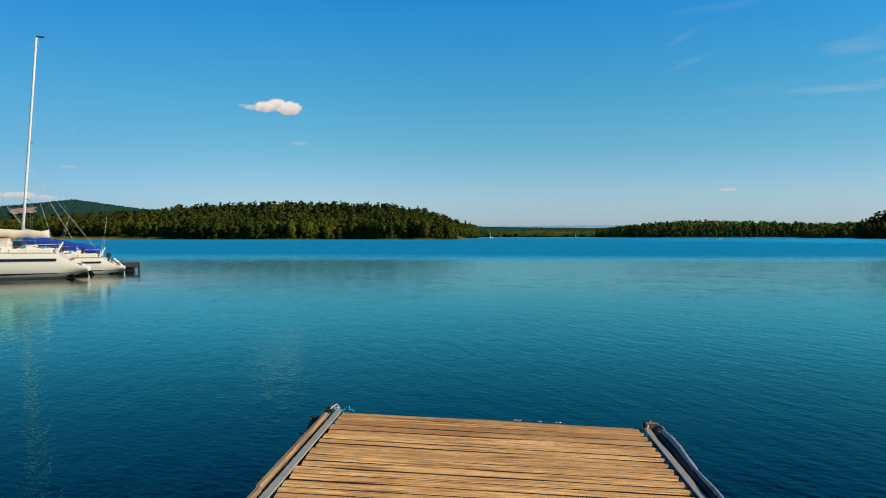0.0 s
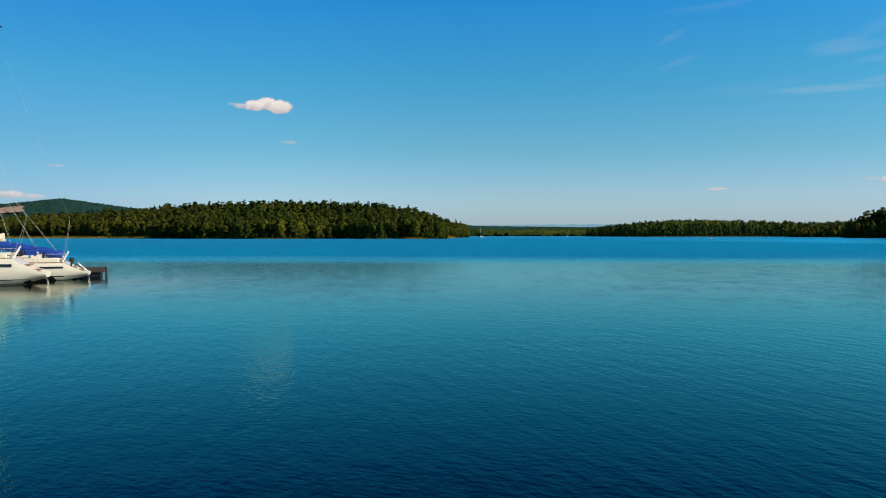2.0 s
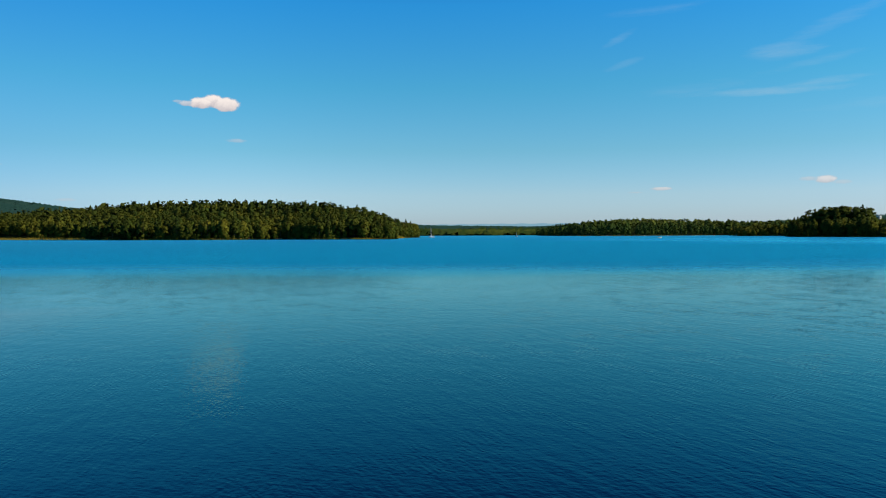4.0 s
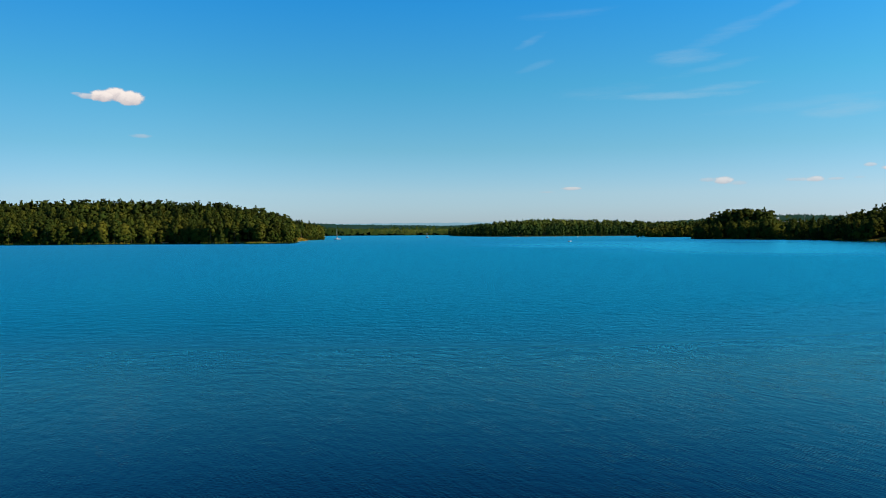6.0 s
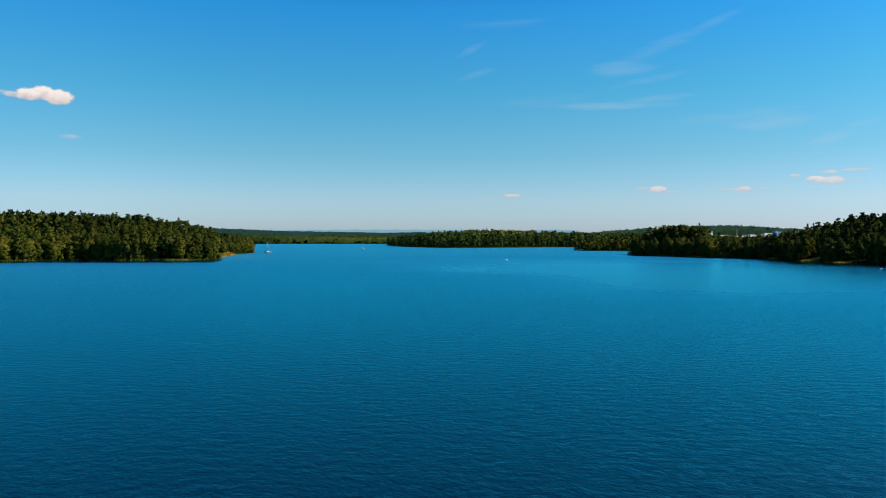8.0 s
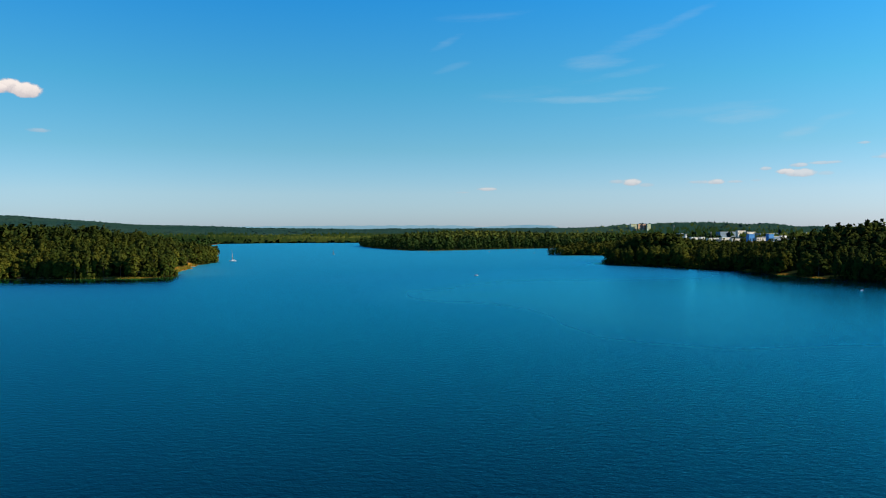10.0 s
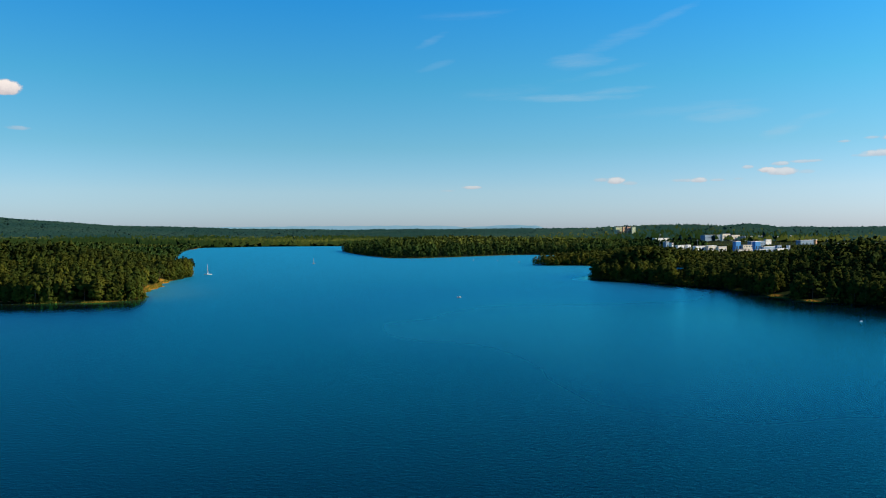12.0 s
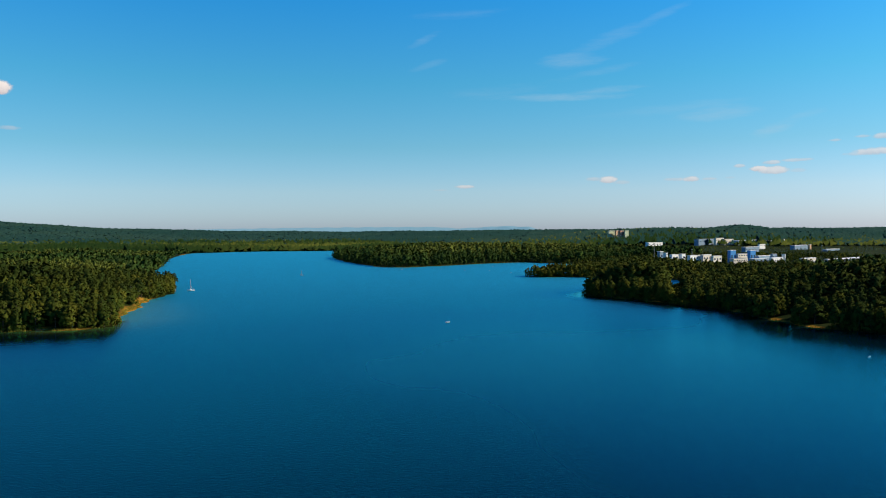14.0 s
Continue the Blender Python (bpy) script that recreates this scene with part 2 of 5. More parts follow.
def leaf_material(name, dark, light, warm):
    m, t, bsdf = material(name)
    geo = t.nodes.new("ShaderNodeNewGeometry")
    tone = t.nodes.new("ShaderNodeAttribute")
    tone.attribute_name = "tone"
    rnd = t.nodes.new("ShaderNodeObjectInfo").outputs["Random"]
    tree_tone = calc(t, "FRACT", calc(t, "ADD", tone.outputs["Fac"], rnd))
    patch = noise_at(t, geo.outputs["Position"], 0.02, 3.0)
    c = blend(t, calc(t, "ADD", 0.3, calc(t, "MULTIPLY", geo.outputs["Random Per Island"], 0.4)), dark, light)
    c = blend(t, calc(t, "MULTIPLY", calc(t, "MULTIPLY", tree_tone, tree_tone), 0.8), c, warm)
    c = blend(t, calc(t, "MULTIPLY", ramp(t, patch, 0.35, 0.7), 0.5), c, dark)
    stand = noise_at(t, geo.outputs["Position"], 0.004, 3.0)
    c = blend(t, calc(t, "MULTIPLY", ramp(t, stand, 0.45, 0.7), 0.45), c, warm)
    firs = noise_at(t, geo.outputs["Position"], 0.007, 4.0, 0.6, (0.5, 1.4, 1.0))
    c = blend(t, calc(t, "MULTIPLY", ramp(t, firs, 0.48, 0.58), 0.5), c, dark)
    for name_of, colour in (("fir", dark), ("glade", warm)):
        a = t.nodes.new("ShaderNodeAttribute")
        a.attribute_name = name_of
        c = blend(t, calc(t, "MULTIPLY", a.outputs["Fac"], 0.9), c, colour)
    t.links.new(c, bsdf.inputs["Base Color"])
    bsdf.inputs["Roughness"].default_value = 1.0
    bsdf.inputs["Specular IOR Level"].default_value = 0.02
    return m


def ground_material():
    m, t, bsdf = material("forest floor and sand")
    p = place(t)
    sand = t.nodes.new("ShaderNodeAttribute")
    sand.attribute_name = "sand"
    a, b = noise_at(t, p, 0.05, 5.0), noise_at(t, p, 0.6, 4.0)
    c = blend(t, ramp(t, a, 0.35, 0.65), (0.014, 0.026, 0.006), (0.028, 0.040, 0.009))
    s = blend(t, ramp(t, b, 0.35, 0.65), (0.60, 0.28, 0.04), (0.40, 0.22, 0.02))
    t.links.new(blend(t, sand.outputs["Fac"], c, s), bsdf.inputs["Base Color"])
    bsdf.inputs["Roughness"].default_value = 0.95
    bsdf.inputs["Specular IOR Level"].default_value = 0.03
    relief(t, bsdf, b, 0.3)
    return m


def wood_material(name, pale, brown, grey, along="x"):
    """Weathered sawn board: long grain, knots, and a tone of its own for each board."""
    m, t, bsdf = material(name)
    p = local(t)
    rnd = t.nodes.new("ShaderNodeObjectInfo").outputs["Random"]
    shift = wire(t, "ShaderNodeVectorMath", [(0, p)])
    t.links.new(wire(t, "ShaderNodeCombineXYZ", [(0, calc(t, "MULTIPLY", rnd, 37.0)), (1, calc(t, "MULTIPLY", rnd, 91.0))]).outputs[0], shift.inputs[1])
    q = shift.outputs[0]
    flip = (lambda a, b, c: (a, b, c)) if along == "x" else (lambda a, b, c: (b, a, c))
    grain = noise_at(t, q, 3.0, 4.0, 0.7, flip(0.45, 13.0, 6.0))
    fibre = noise_at(t, q, 3.0, 4.0, 0.7, flip(2.2, 46.0, 20.0))
    stain = noise_at(t, q, 2.2, 3.0, 0.5, flip(0.7, 3.0, 1.0))
    split = noise_at(t, q, 3.0, 3.0, 0.6, flip(0.35, 26.0, 3.0))
    knots = wire(t, "ShaderNodeTexVoronoi", [("Vector", wire(t, "ShaderNodeMapping", [("Vector", q)]).outputs[0])], Scale=3.0).outputs["Distance"]
    c = blend(t, ramp(t, grain, 0.36, 0.55), brown, pale)
    c = blend(t, calc(t, "MULTIPLY", ramp(t, stain, 0.42, 0.64), 0.7), c, grey)
    c = blend(t, calc(t, "MULTIPLY", ramp(t, fibre, 0.48, 0.58), 0.55), c, brown)
    c = blend(t, calc(t, "MULTIPLY", calc(t, "MULTIPLY", rnd, rnd), 0.72), c, brown)
    c = blend(t, calc(t, "MULTIPLY", ramp(t, split, 0.62, 0.68), 0.85), c, tuple(v * 0.25 for v in brown))
    c = blend(t, calc(t, "MULTIPLY", ramp(t, knots, 0.06, 0.0), 0.7), c, tuple(v * 0.3 for v in brown))
    t.links.new(c, bsdf.inputs["Base Color"])
    bsdf.inputs["Roughness"].default_value = 0.8
    relief(t, bsdf, grain, 0.006)
    return m


WATER = water_material()
LEAF = leaf_material("broad leaves", (0.020, 0.035, 0.007), (0.088, 0.114, 0.014), (0.152, 0.142, 0.017))
PINE = leaf_material("pine needles", (0.018, 0.033, 0.008), (0.060, 0.090, 0.014), (0.112, 0.118, 0.016))
# Distance haze is put into this base colour as blue.
HAZED_HILL = leaf_material("hill woods with haze tint", (0.022, 0.070, 0.059), (0.030, 0.083, 0.068), (0.036, 0.087, 0.063))
FAR = leaf_material("far woods", (0.018, 0.047, 0.012), (0.078, 0.134, 0.026), (0.150, 0.172, 0.030))
GROUND = ground_material()
BARK = plain("bark", (0.10, 0.07, 0.045), 0.9, vary=0.6, bump=0.02)
BIRCH = plain("pale dead wood", (0.34, 0.26, 0.17), 0.9, vary=0.5)
REED = leaf_material("reeds", (0.10, 0.11, 0.014), (0.22, 0.20, 0.03), (0.27, 0.19, 0.03))
PLANK = wood_material("weathered deck board", (1.0, 0.61, 0.22), (0.27, 0.115, 0.030), (0.62, 0.31, 0.10))
BEAM = wood_material("old fender board", (0.45, 0.28, 0.12), (0.20, 0.11, 0.05), (0.25, 0.19, 0.12), "y")
STEEL = plain("galvanised steel", (0.33, 0.33, 0.27), 0.6, 0.0, 0.5, 4.0)
RUBBER = plain("black rubber", (0.018, 0.018, 0.02), 0.7, vary=0.4)
ROPE = plain("pale rope", (0.55, 0.55, 0.47), 0.9, vary=0.5, scale=30.0)
CYAN = plain("turquoise rope", (0.10, 0.42, 0.45), 0.8, vary=0.3, scale=30.0)
TARP = plain("grey blue hose cover", (0.27, 0.29, 0.29), 0.6, vary=0.6, scale=6.0)
GEL = plain("cream gelcoat", (0.92, 0.84, 0.68), 0.25, vary=0.2, scale=0.8, dark=0.75)
STRIPE = plain("dark blue stripe", (0.03, 0.05, 0.09), 0.3)
ANTIFOUL = plain("dark antifouling", (0.02, 0.015, 0.015), 0.7)
BLUECLOTH = plain("blue sail cover", (0.002, 0.055, 0.34), 0.85, vary=0.4, scale=5.0, bump=0.02)
CREAMCLOTH = plain("cream sail cover", (0.80, 0.68, 0.50), 0.85, vary=0.3, scale=5.0, bump=0.02, dark=0.8)
ALU = plain("painted mast", (0.80, 0.78, 0.74), 0.35, 0.0, 0.15)
CHROME = plain("stainless steel", (0.60, 0.60, 0.58), 0.25, 1.0, 0.2)
WIRE = plain("dull rigging wire", (0.55, 0.52, 0.46), 0.6, vary=0.2)
# Dark pontoon timber; on the jetty boards it paints in shade.
DARKWOOD_AND_SHADE = plain("dark timber and painted plank shade", (0.06, 0.045, 0.035), 0.85, vary=0.5, bump=0.01)
GLASS = plain("dark cabin window", (0.03, 0.03, 0.035), 0.08, vary=0.1)
SAIL = plain("white sail", (0.82, 0.82, 0.80), 0.8, vary=0.1, dark=0.85)
CREAMWALL = plain("cream render", (0.76, 0.70, 0.58), 0.8, vary=0.6, scale=0.15, dark=0.6)
STEELBLUE = plain("grey blue sheet metal", (0.22, 0.32, 0.42), 0.6, vary=0.5, scale=0.12)
WHITEWALL = plain("white render", (0.90, 0.89, 0.84), 0.8, vary=0.35, scale=0.1, dark=0.75)
BLUEPANEL = plain("blue cladding", (0.03, 0.24, 0.58), 0.5, vary=0.3, scale=0.1)
GREYROOF = plain("grey roofing", (0.28, 0.29, 0.30), 0.8, vary=0.4, scale=0.1)
WINDOW = plain("far window glass", (0.05, 0.09, 0.14), 0.1, vary=0.3, scale=0.3)
ORANGE = plain("orange render", (0.68, 0.40, 0.22), 0.8, vary=0.3, scale=0.1)
GREENWALL = plain("green render", (0.46, 0.52, 0.34), 0.8, vary=0.3, scale=0.1)
REDWALL = plain("red render", (0.62, 0.34, 0.24), 0.8, vary=0.3, scale=0.1)


# ---- meshes ----
def fast_mesh(name, verts, tris, mats, attrs=None, slots=None):
    """A mesh from arrays of corners and triangles; attrs: floats a corner, by name."""
    me = bpy.data.meshes.new(name)
    nv, nt = len(verts), len(tris)
    me.vertices.add(nv)
    me.vertices.foreach_set("co", np.asarray(verts, np.float32).ravel())
    me.loops.add(nt * 3)
    me.loops.foreach_set("vertex_index", np.asarray(tris, np.int32).ravel())
    me.polygons.add(nt)
    me.polygons.foreach_set("loop_start", np.arange(0, nt * 3, 3, dtype=np.int32))
    for key, values in (attrs or {}).items():
        me.attributes.new(key, "FLOAT", "POINT").data.foreach_set("value", np.asarray(values, np.float32))
    for m in mats:
        me.materials.append(m)
    if slots is not None:
        me.polygons.foreach_set("material_index", np.asarray(slots, np.int32))
    me.update(calc_edges=True)
    return me


def part(name, bm, mat, parent, label="", smooth=False):
    me = bpy.data.meshes.new(name)
    if smooth:
        for f in bm.faces:
            f.smooth = True
    bm.to_mesh(me)
    bm.free()
    me.materials.append(mat)
    ob = new(name, me)
    ob.parent = parent
    return tagged(ob, label)


def thing(name, m, label, category, group="", kind=""):
    ob = new(name)
    ob.matrix_world = m
    return tagged(ob, label, category, group, kind)


def box(size, at=(0, 0, 0), bevel=0.0, bm=None, turn=None):
    bm = bm or bmesh.new()
    m = Matrix.Translation(at) @ (turn or Matrix.Identity(4)) @ Matrix.Diagonal((*size, 1))
    got = bmesh.ops.create_cube(bm, size=1.0, matrix=m)
    if bevel:
        edges = list({e for v in got["verts"] for e in v.link_edges})
        bmesh.ops.bevel(bm, geom=edges, offset=bevel, segments=1, affect="EDGES")
    return bm


def tube(points, radius, sides=6, bm=None, taper=1.0):
    """A round bar along points."""
    bm = bm or bmesh.new()
    pts = [Vector(p) for p in points]
    rings = []
    for i, p in enumerate(pts):
        d = (pts[min(i + 1, len(pts) - 1)] - pts[max(i - 1, 0)]).normalized()
        a = d.cross(Vector((0, 0, 1)) if abs(d.z) < 0.9 else Vector((1, 0, 0))).normalized()
        b = d.cross(a)
        r = radius * (1 + (taper - 1) * i / max(1, len(pts) - 1))
        rings.append([bm.verts.new(p + (a * math.cos(k * math.tau / sides) + b * math.sin(k * math.tau / sides)) * r) for k in range(sides)])
    for q, s in zip(rings, rings[1:]):
        for k in range(sides):
            bm.faces.new((q[k], q[(k + 1) % sides], s[(k + 1) % sides], s[k]))
    bm.faces.new(rings[0][::-1])
    bm.faces.new(rings[-1])
    return bm


def loft(sections, bm=None, caps=True):
    """Skin through rings of equal corner counts."""
    bm = bm or bmesh.new()
    rings = [[bm.verts.new(p) for p in s] for s in sections]
    n = len(rings[0])
    for q, s in zip(rings, rings[1:]):
        for k in range(n):
            bm.faces.new((q[k], q[(k + 1) % n], s[(k + 1) % n], s[k]))
    if caps:
        bm.faces.new(rings[0][::-1])
        bm.faces.new(rings[-1])
    bmesh.ops.recalc_face_normals(bm, faces=bm.faces[:])
    return bm


# ---- lake outline and ground ----
SHORE_NEAR = [(-150, -12), (-60, -14), (60, -16), (150, -5), (230, 40), (285, 110), (318, 190), (338, 250), (350, 310), (345, 345)]
SHORE_RIGHT = [(336, 377), (340, 400), (340, 415), (348, 447), (351, 473), (343, 491), (341, 521), (331, 553), (324, 577), (333, 594), (362, 612), (405, 625), (440, 612), (472, 640), (490, 690), (470, 735), (425, 762), (395, 778), (382, 794), (402, 815), (480, 842), (545, 900), (570, 1000), (528, 1106), (461, 1099), (382, 1064), (325, 1040), (297, 1055), (288, 1152), (287, 1263), (298, 1440)]
SHORE_FAR = [(330, 1520), (420, 1560), (520, 1650), (560, 1800), (500, 1900), (380, 1930), (208, 1975), (61, 1915), (39, 1793), (18, 1561), (17, 1400), (14, 1280), (11, 1170), (2, 1010), (4, 900), (14, 850), (28, 822), (37, 790)]
SHORE_LEFT = [(34, 738), (21, 681), (12, 619), (9, 575), (9, 540), (4, 517), (-11, 513), (-29, 516), (-44, 518), (-75, 530), (-116, 520), (-169, 532), (-231, 582), (-300, 612), (-400, 640), (-480, 560), (-500, 350), (-430, 150), (-250, 20)]
LAKE = np.array(SHORE_NEAR + SHORE_RIGHT + SHORE_FAR + SHORE_LEFT, float)
SANDS = ((9, 552, 15), (11, 590, 18), (13, 625, 18), (18, 662, 14), (-18, 514, 9), (341, 409, 8), (338, 380, 7), (351, 450, 4), (343, 520, 5), (333, 548, 4), (-330, 620, 40), (50, 1800, 30))


def wobble(x, y):
    return 1.3 * np.sin(x * 0.21 + y * 0.13) + 1.0 * np.sin(y * 0.33 - x * 0.17) + 1.8 * np.sin(x * 0.05 - y * 0.07)


def inland(x, y):
    """Metres from the shore; below zero on the water."""
    x, y = np.asarray(x, float), np.asarray(y, float)
    best, inside = np.full(x.shape, 1e18), np.zeros(x.shape, bool)
    for (ax, ay), (bx, by) in zip(LAKE, np.roll(LAKE, -1, 0)):
        dx, dy = bx - ax, by - ay
        k = np.clip(((x - ax) * dx + (y - ay) * dy) / (dx * dx + dy * dy), 0, 1)
        best = np.minimum(best, (x - ax - k * dx) ** 2 + (y - ay - k * dy) ** 2)
        cross = (ay > y) != (by > y)
        inside ^= cross & (x < ax + (y - ay) / (dy if dy else 1e-9) * dx)
    d = np.sqrt(best)
    return np.where(inside, -d, d) + wobble(x, y)


def bell(x, y, cx, cy, sx, sy, h):
    return h * np.exp(-((x - cx) / sx) ** 2 - ((y - cy) / sy) ** 2)


HILL_BEARINGS = (-180, -60, -40, -31, -26.6, -23.5, -20, -11.6, -4.7, 3, 12, 30, 38.4, 39.6, 40.8, 42.0, 42.7, 50, 70, 180)
HILL_HEIGHTS = (40, 60, 110, 132, 172, 150, 124, 106, 70, 47, 40, 42, 42, 49, 57, 52, 40, 40, 50, 40)


def land_height(x, y, d):
    r, b = np.hypot(x, y), np.degrees(np.arctan2(x, y))
    hills = bell(x, y, -90, 650, 230, 75, 12.5) + bell(x, y, -215, 665, 90, 60, 3) + bell(x, y, -12, 600, 55, 70, 4.5) + bell(x, y, 415, 424, 56, 52, 16.5) + bell(x, y, 365, 575, 28, 40, 2)
    hills = hills + bell(x, y, 470, 1270, 170, 150, 8) + bell(x, y, 560, 800, 150, 200, 4) + bell(x, y, -300, 800, 250, 200, 6)
    hills = hills + 7 * (1 - np.exp(-np.maximum(d, 0) / 350))
    hills = hills + bell(b, r, 35, 2420, 9, 330, 36)
    far = np.interp(b, HILL_BEARINGS, HILL_HEIGHTS)
    s = np.clip((r - 2300) / 1900, 0, 1)
    hills = hills + (far - 10) * s * s * (3 - 2 * s) * (1 + 0.08 * np.sin(x * 0.004) * np.sin(y * 0.003 + 1))
    hills = hills + 2.0 * np.sin(x * 0.011 + 1) * np.sin(y * 0.013) * np.clip(d / 150, 0, 1)
    z = 0.1 + (1 - np.exp(-np.maximum(d, 0) / 27)) * (1.2 + hills)
    return np.where(d > 0, z, np.maximum(-6, d * 0.12 - 0.05))


def steps(*spans):
    """Coordinates with a step of their own in each span: (start, step), ..., (end,)."""
    out = []
    for (a, s), nxt in zip(spans, spans[1:]):
        n = max(1, round((nxt[0] - a) / s))
        out += [a + (nxt[0] - a) * i / n for i in range(n)]
    return np.array(out + [spans[-1][0]], float)


def sheet(xs, ys):
    gx, gy = np.meshgrid(xs, ys)
    i = np.arange(gx.size).reshape(gx.shape)
    a, b, c, d = i[:-1, :-1].ravel(), i[:-1, 1:].ravel(), i[1:, 1:].ravel(), i[1:, :-1].ravel()
    return gx.ravel(), gy.ravel(), np.concatenate([np.stack([a, b, c], 1), np.stack([a, c, d], 1)])


def sandiness(x, y, d):
    s = np.zeros(x.shape)
    for cx, cy, r in SANDS:
        s = np.maximum(s, np.exp(-(((x - cx) ** 2 + (y - cy) ** 2) / (r * r))))
    return s


gx, gy, gt = sheet(steps((-4900, 300), (-1500, 60), (-500, 15), (-80, 5), (60, 12), (316, 4), (380, 10), (420, 15), (700, 40), (1800, 120), (4900,)),
                   steps((-4900, 500), (-600, 60), (-60, 12), (250, 8), (360, 4), (440, 6), (760, 12), (1150, 25), (2000, 80), (4900,)))
gd = inland(gx, gy)
gz = land_height(gx, gy, gd)
ground = tagged(new("ground", fast_mesh("ground", np.stack([gx, gy, gz], 1), gt, [GROUND], {"sand": np.clip(1.6 * sandiness(gx, gy, gd) * (gd < 4.0), 0, 1)})),
                "wooded ground round the lake with sandy shore patches", "ground", kind="structure")
for f in ground.data.polygons:
    f.use_smooth = True

wx, wy, wtri = sheet(steps((-700, 50), (-80, 8), (80, 30), (280, 10), (420, 30), (700,)), steps((-60, 40), (-20, 6), (60, 20), (260, 10), (480, 6), (720, 15), (900, 40), (2050,)))
wd = inland(wx, wy)
shoal = 0.42 * np.exp(wd / 11.0) * (wx < 12) * (wx > -220) * (wy < 540) * (wy > 300) + 0.6 * np.exp(wd / 34.0) * 1.7 * bell(wx, wy, 28, 570, 32, 80, 1.0)
shallow = np.clip(shoal + np.exp(wd / 18.0) * 0.8 * np.maximum(sandiness(wx, wy, wd), 0.0) * (wx < 200) + 0.2 * np.exp(wd / 3.0), 0, 1) * np.clip(sandiness(wx, wy, wd) * 3 + 2 * shoal + 0.25, 0, 1)
north = np.clip((wy - 350) / 90, 0, 1)
off = north * np.clip((-wd - 4) / 20, 0, 1) + (1 - north) * np.clip((-wd - 45) / 45, 0, 1)
ragged = 22 * np.sin(wx * 0.031 + wy * 0.012) + 14 * np.sin(wy * 0.047 - wx * 0.02)
slick = np.clip((wx + ragged - 90) / 50, 0, 1) * np.clip((wy + ragged - 150) / 90, 0, 1) * np.clip((560 - wy - ragged) / 180, 0, 1) * np.clip(off, 0, 1)
# Zone where the gloss is tinted cream to brighten the yachts' reflections.
yacht_reflection = np.clip(2.2 * bell(wx, wy, -21.5, 31.5, 7.0, 7.5, 1.0), 0, 1)
# Covers the western water too, where the reflection tint is set darker.
wide = np.clip((wy - 220) / 480 + 0.9 * np.clip((30 - wx) / 120, 0, 1) * np.clip((wy - 60) / 80, 0, 1), 0, 1)
lee = np.clip(np.exp(wd / (58.0 - 42.0 * north)) * (1.6 - 0.3 * north), 0, 1) * np.clip((wx - 170) / 60, 0, 1) * np.clip((720 - wy) / 80, 0, 1)
lee = np.maximum(lee, np.clip(1.8 * np.exp(wd / 42.0), 0, 0.96) * (wx < 14) * (wx > -260) * (wy < 545) * (wy > 300))
water = tagged(new("water", fast_mesh("water", np.stack([wx, wy, np.zeros(len(wx))], 1), wtri, [WATER], {"shallow": shallow, "lee": lee, "slick": slick, "open": wide, "yacht_reflection": yacht_reflection})),
               "blue rippled lake water, calm near the wooded shore", "lake", kind="structure")


# ---- woods ----
SPRAY_V = np.array([(0.95, 0.0, 0.22), (0.0, 0.62, -0.18), (-0.9, 0.05, 0.15), (0.05, -0.62, -0.12)], float)
SPRAY_F = np.array([(0, 1, 2), (0, 2, 3)])
LOBE_V = np.array([(0.9, 0, -0.35), (-0.45, 0.8, -0.35), (-0.45, -0.8, -0.35), (0, 0, 1.1)], float)
LOBE_F = np.array([(0, 1, 3), (1, 2, 3), (2, 0, 3)])
CORE_V = np.array([(1, 0, 0), (0, 1, 0), (-1, 0, 0), (0, -1, 0), (0, 0, 1), (0, 0, -1)], float)
CORE_F = np.array([(0, 1, 4), (1, 2, 4), (2, 3, 4), (3, 0, 4)])
rng = np.random.default_rng(7)


def clumps(n):
    """Ragged little cones, the far trees, one for each of n places."""
    v = LOBE_V[None] * rng.uniform(0.6, 1.5, (n, 4, 1))
    a, e = rng.uniform(0, math.tau, n), rng.normal(0, 0.5, n)
    ca, sa, ce, se = np.cos(a)[:, None], np.sin(a)[:, None], np.cos(e)[:, None], np.sin(e)[:, None]
    x, y, z = v[..., 0], v[..., 1], v[..., 2]
    y, z = y * ce - z * se, y * se + z * ce
    x, y = x * ca - y * sa, x * sa + y * ca
    return np.stack([x, y, z], -1), (LOBE_F[None] + (np.arange(n) * 4)[:, None, None]).reshape(-1, 3)


def unit(v):
    return v / (np.linalg.norm(v, axis=-1, keepdims=True) + 1e-9)


def sprays(centres, ways, sizes, tilt=0.5):
    """Bent leaf sprays that lie over the limbs like shingles: corners, triangles."""
    n = len(centres)
    w = unit(ways + rng.normal(0, tilt, (n, 3)))
    t1 = unit(np.cross(w, rng.normal(0, 1, (n, 3))))
    t2 = np.cross(w, t1)
    v = SPRAY_V[None] * rng.uniform(0.6, 1.5, (n, 4, 1)) * np.asarray(sizes)[:, None, None]
    v = v[..., :1] * t1[:, None] + v[..., 1:2] * t2[:, None] + v[..., 2:] * w[:, None] + np.asarray(centres)[:, None]
    return v.reshape(-1, 3), (SPRAY_F[None] + (np.arange(n) * 4)[:, None, None]).reshape(-1, 3)


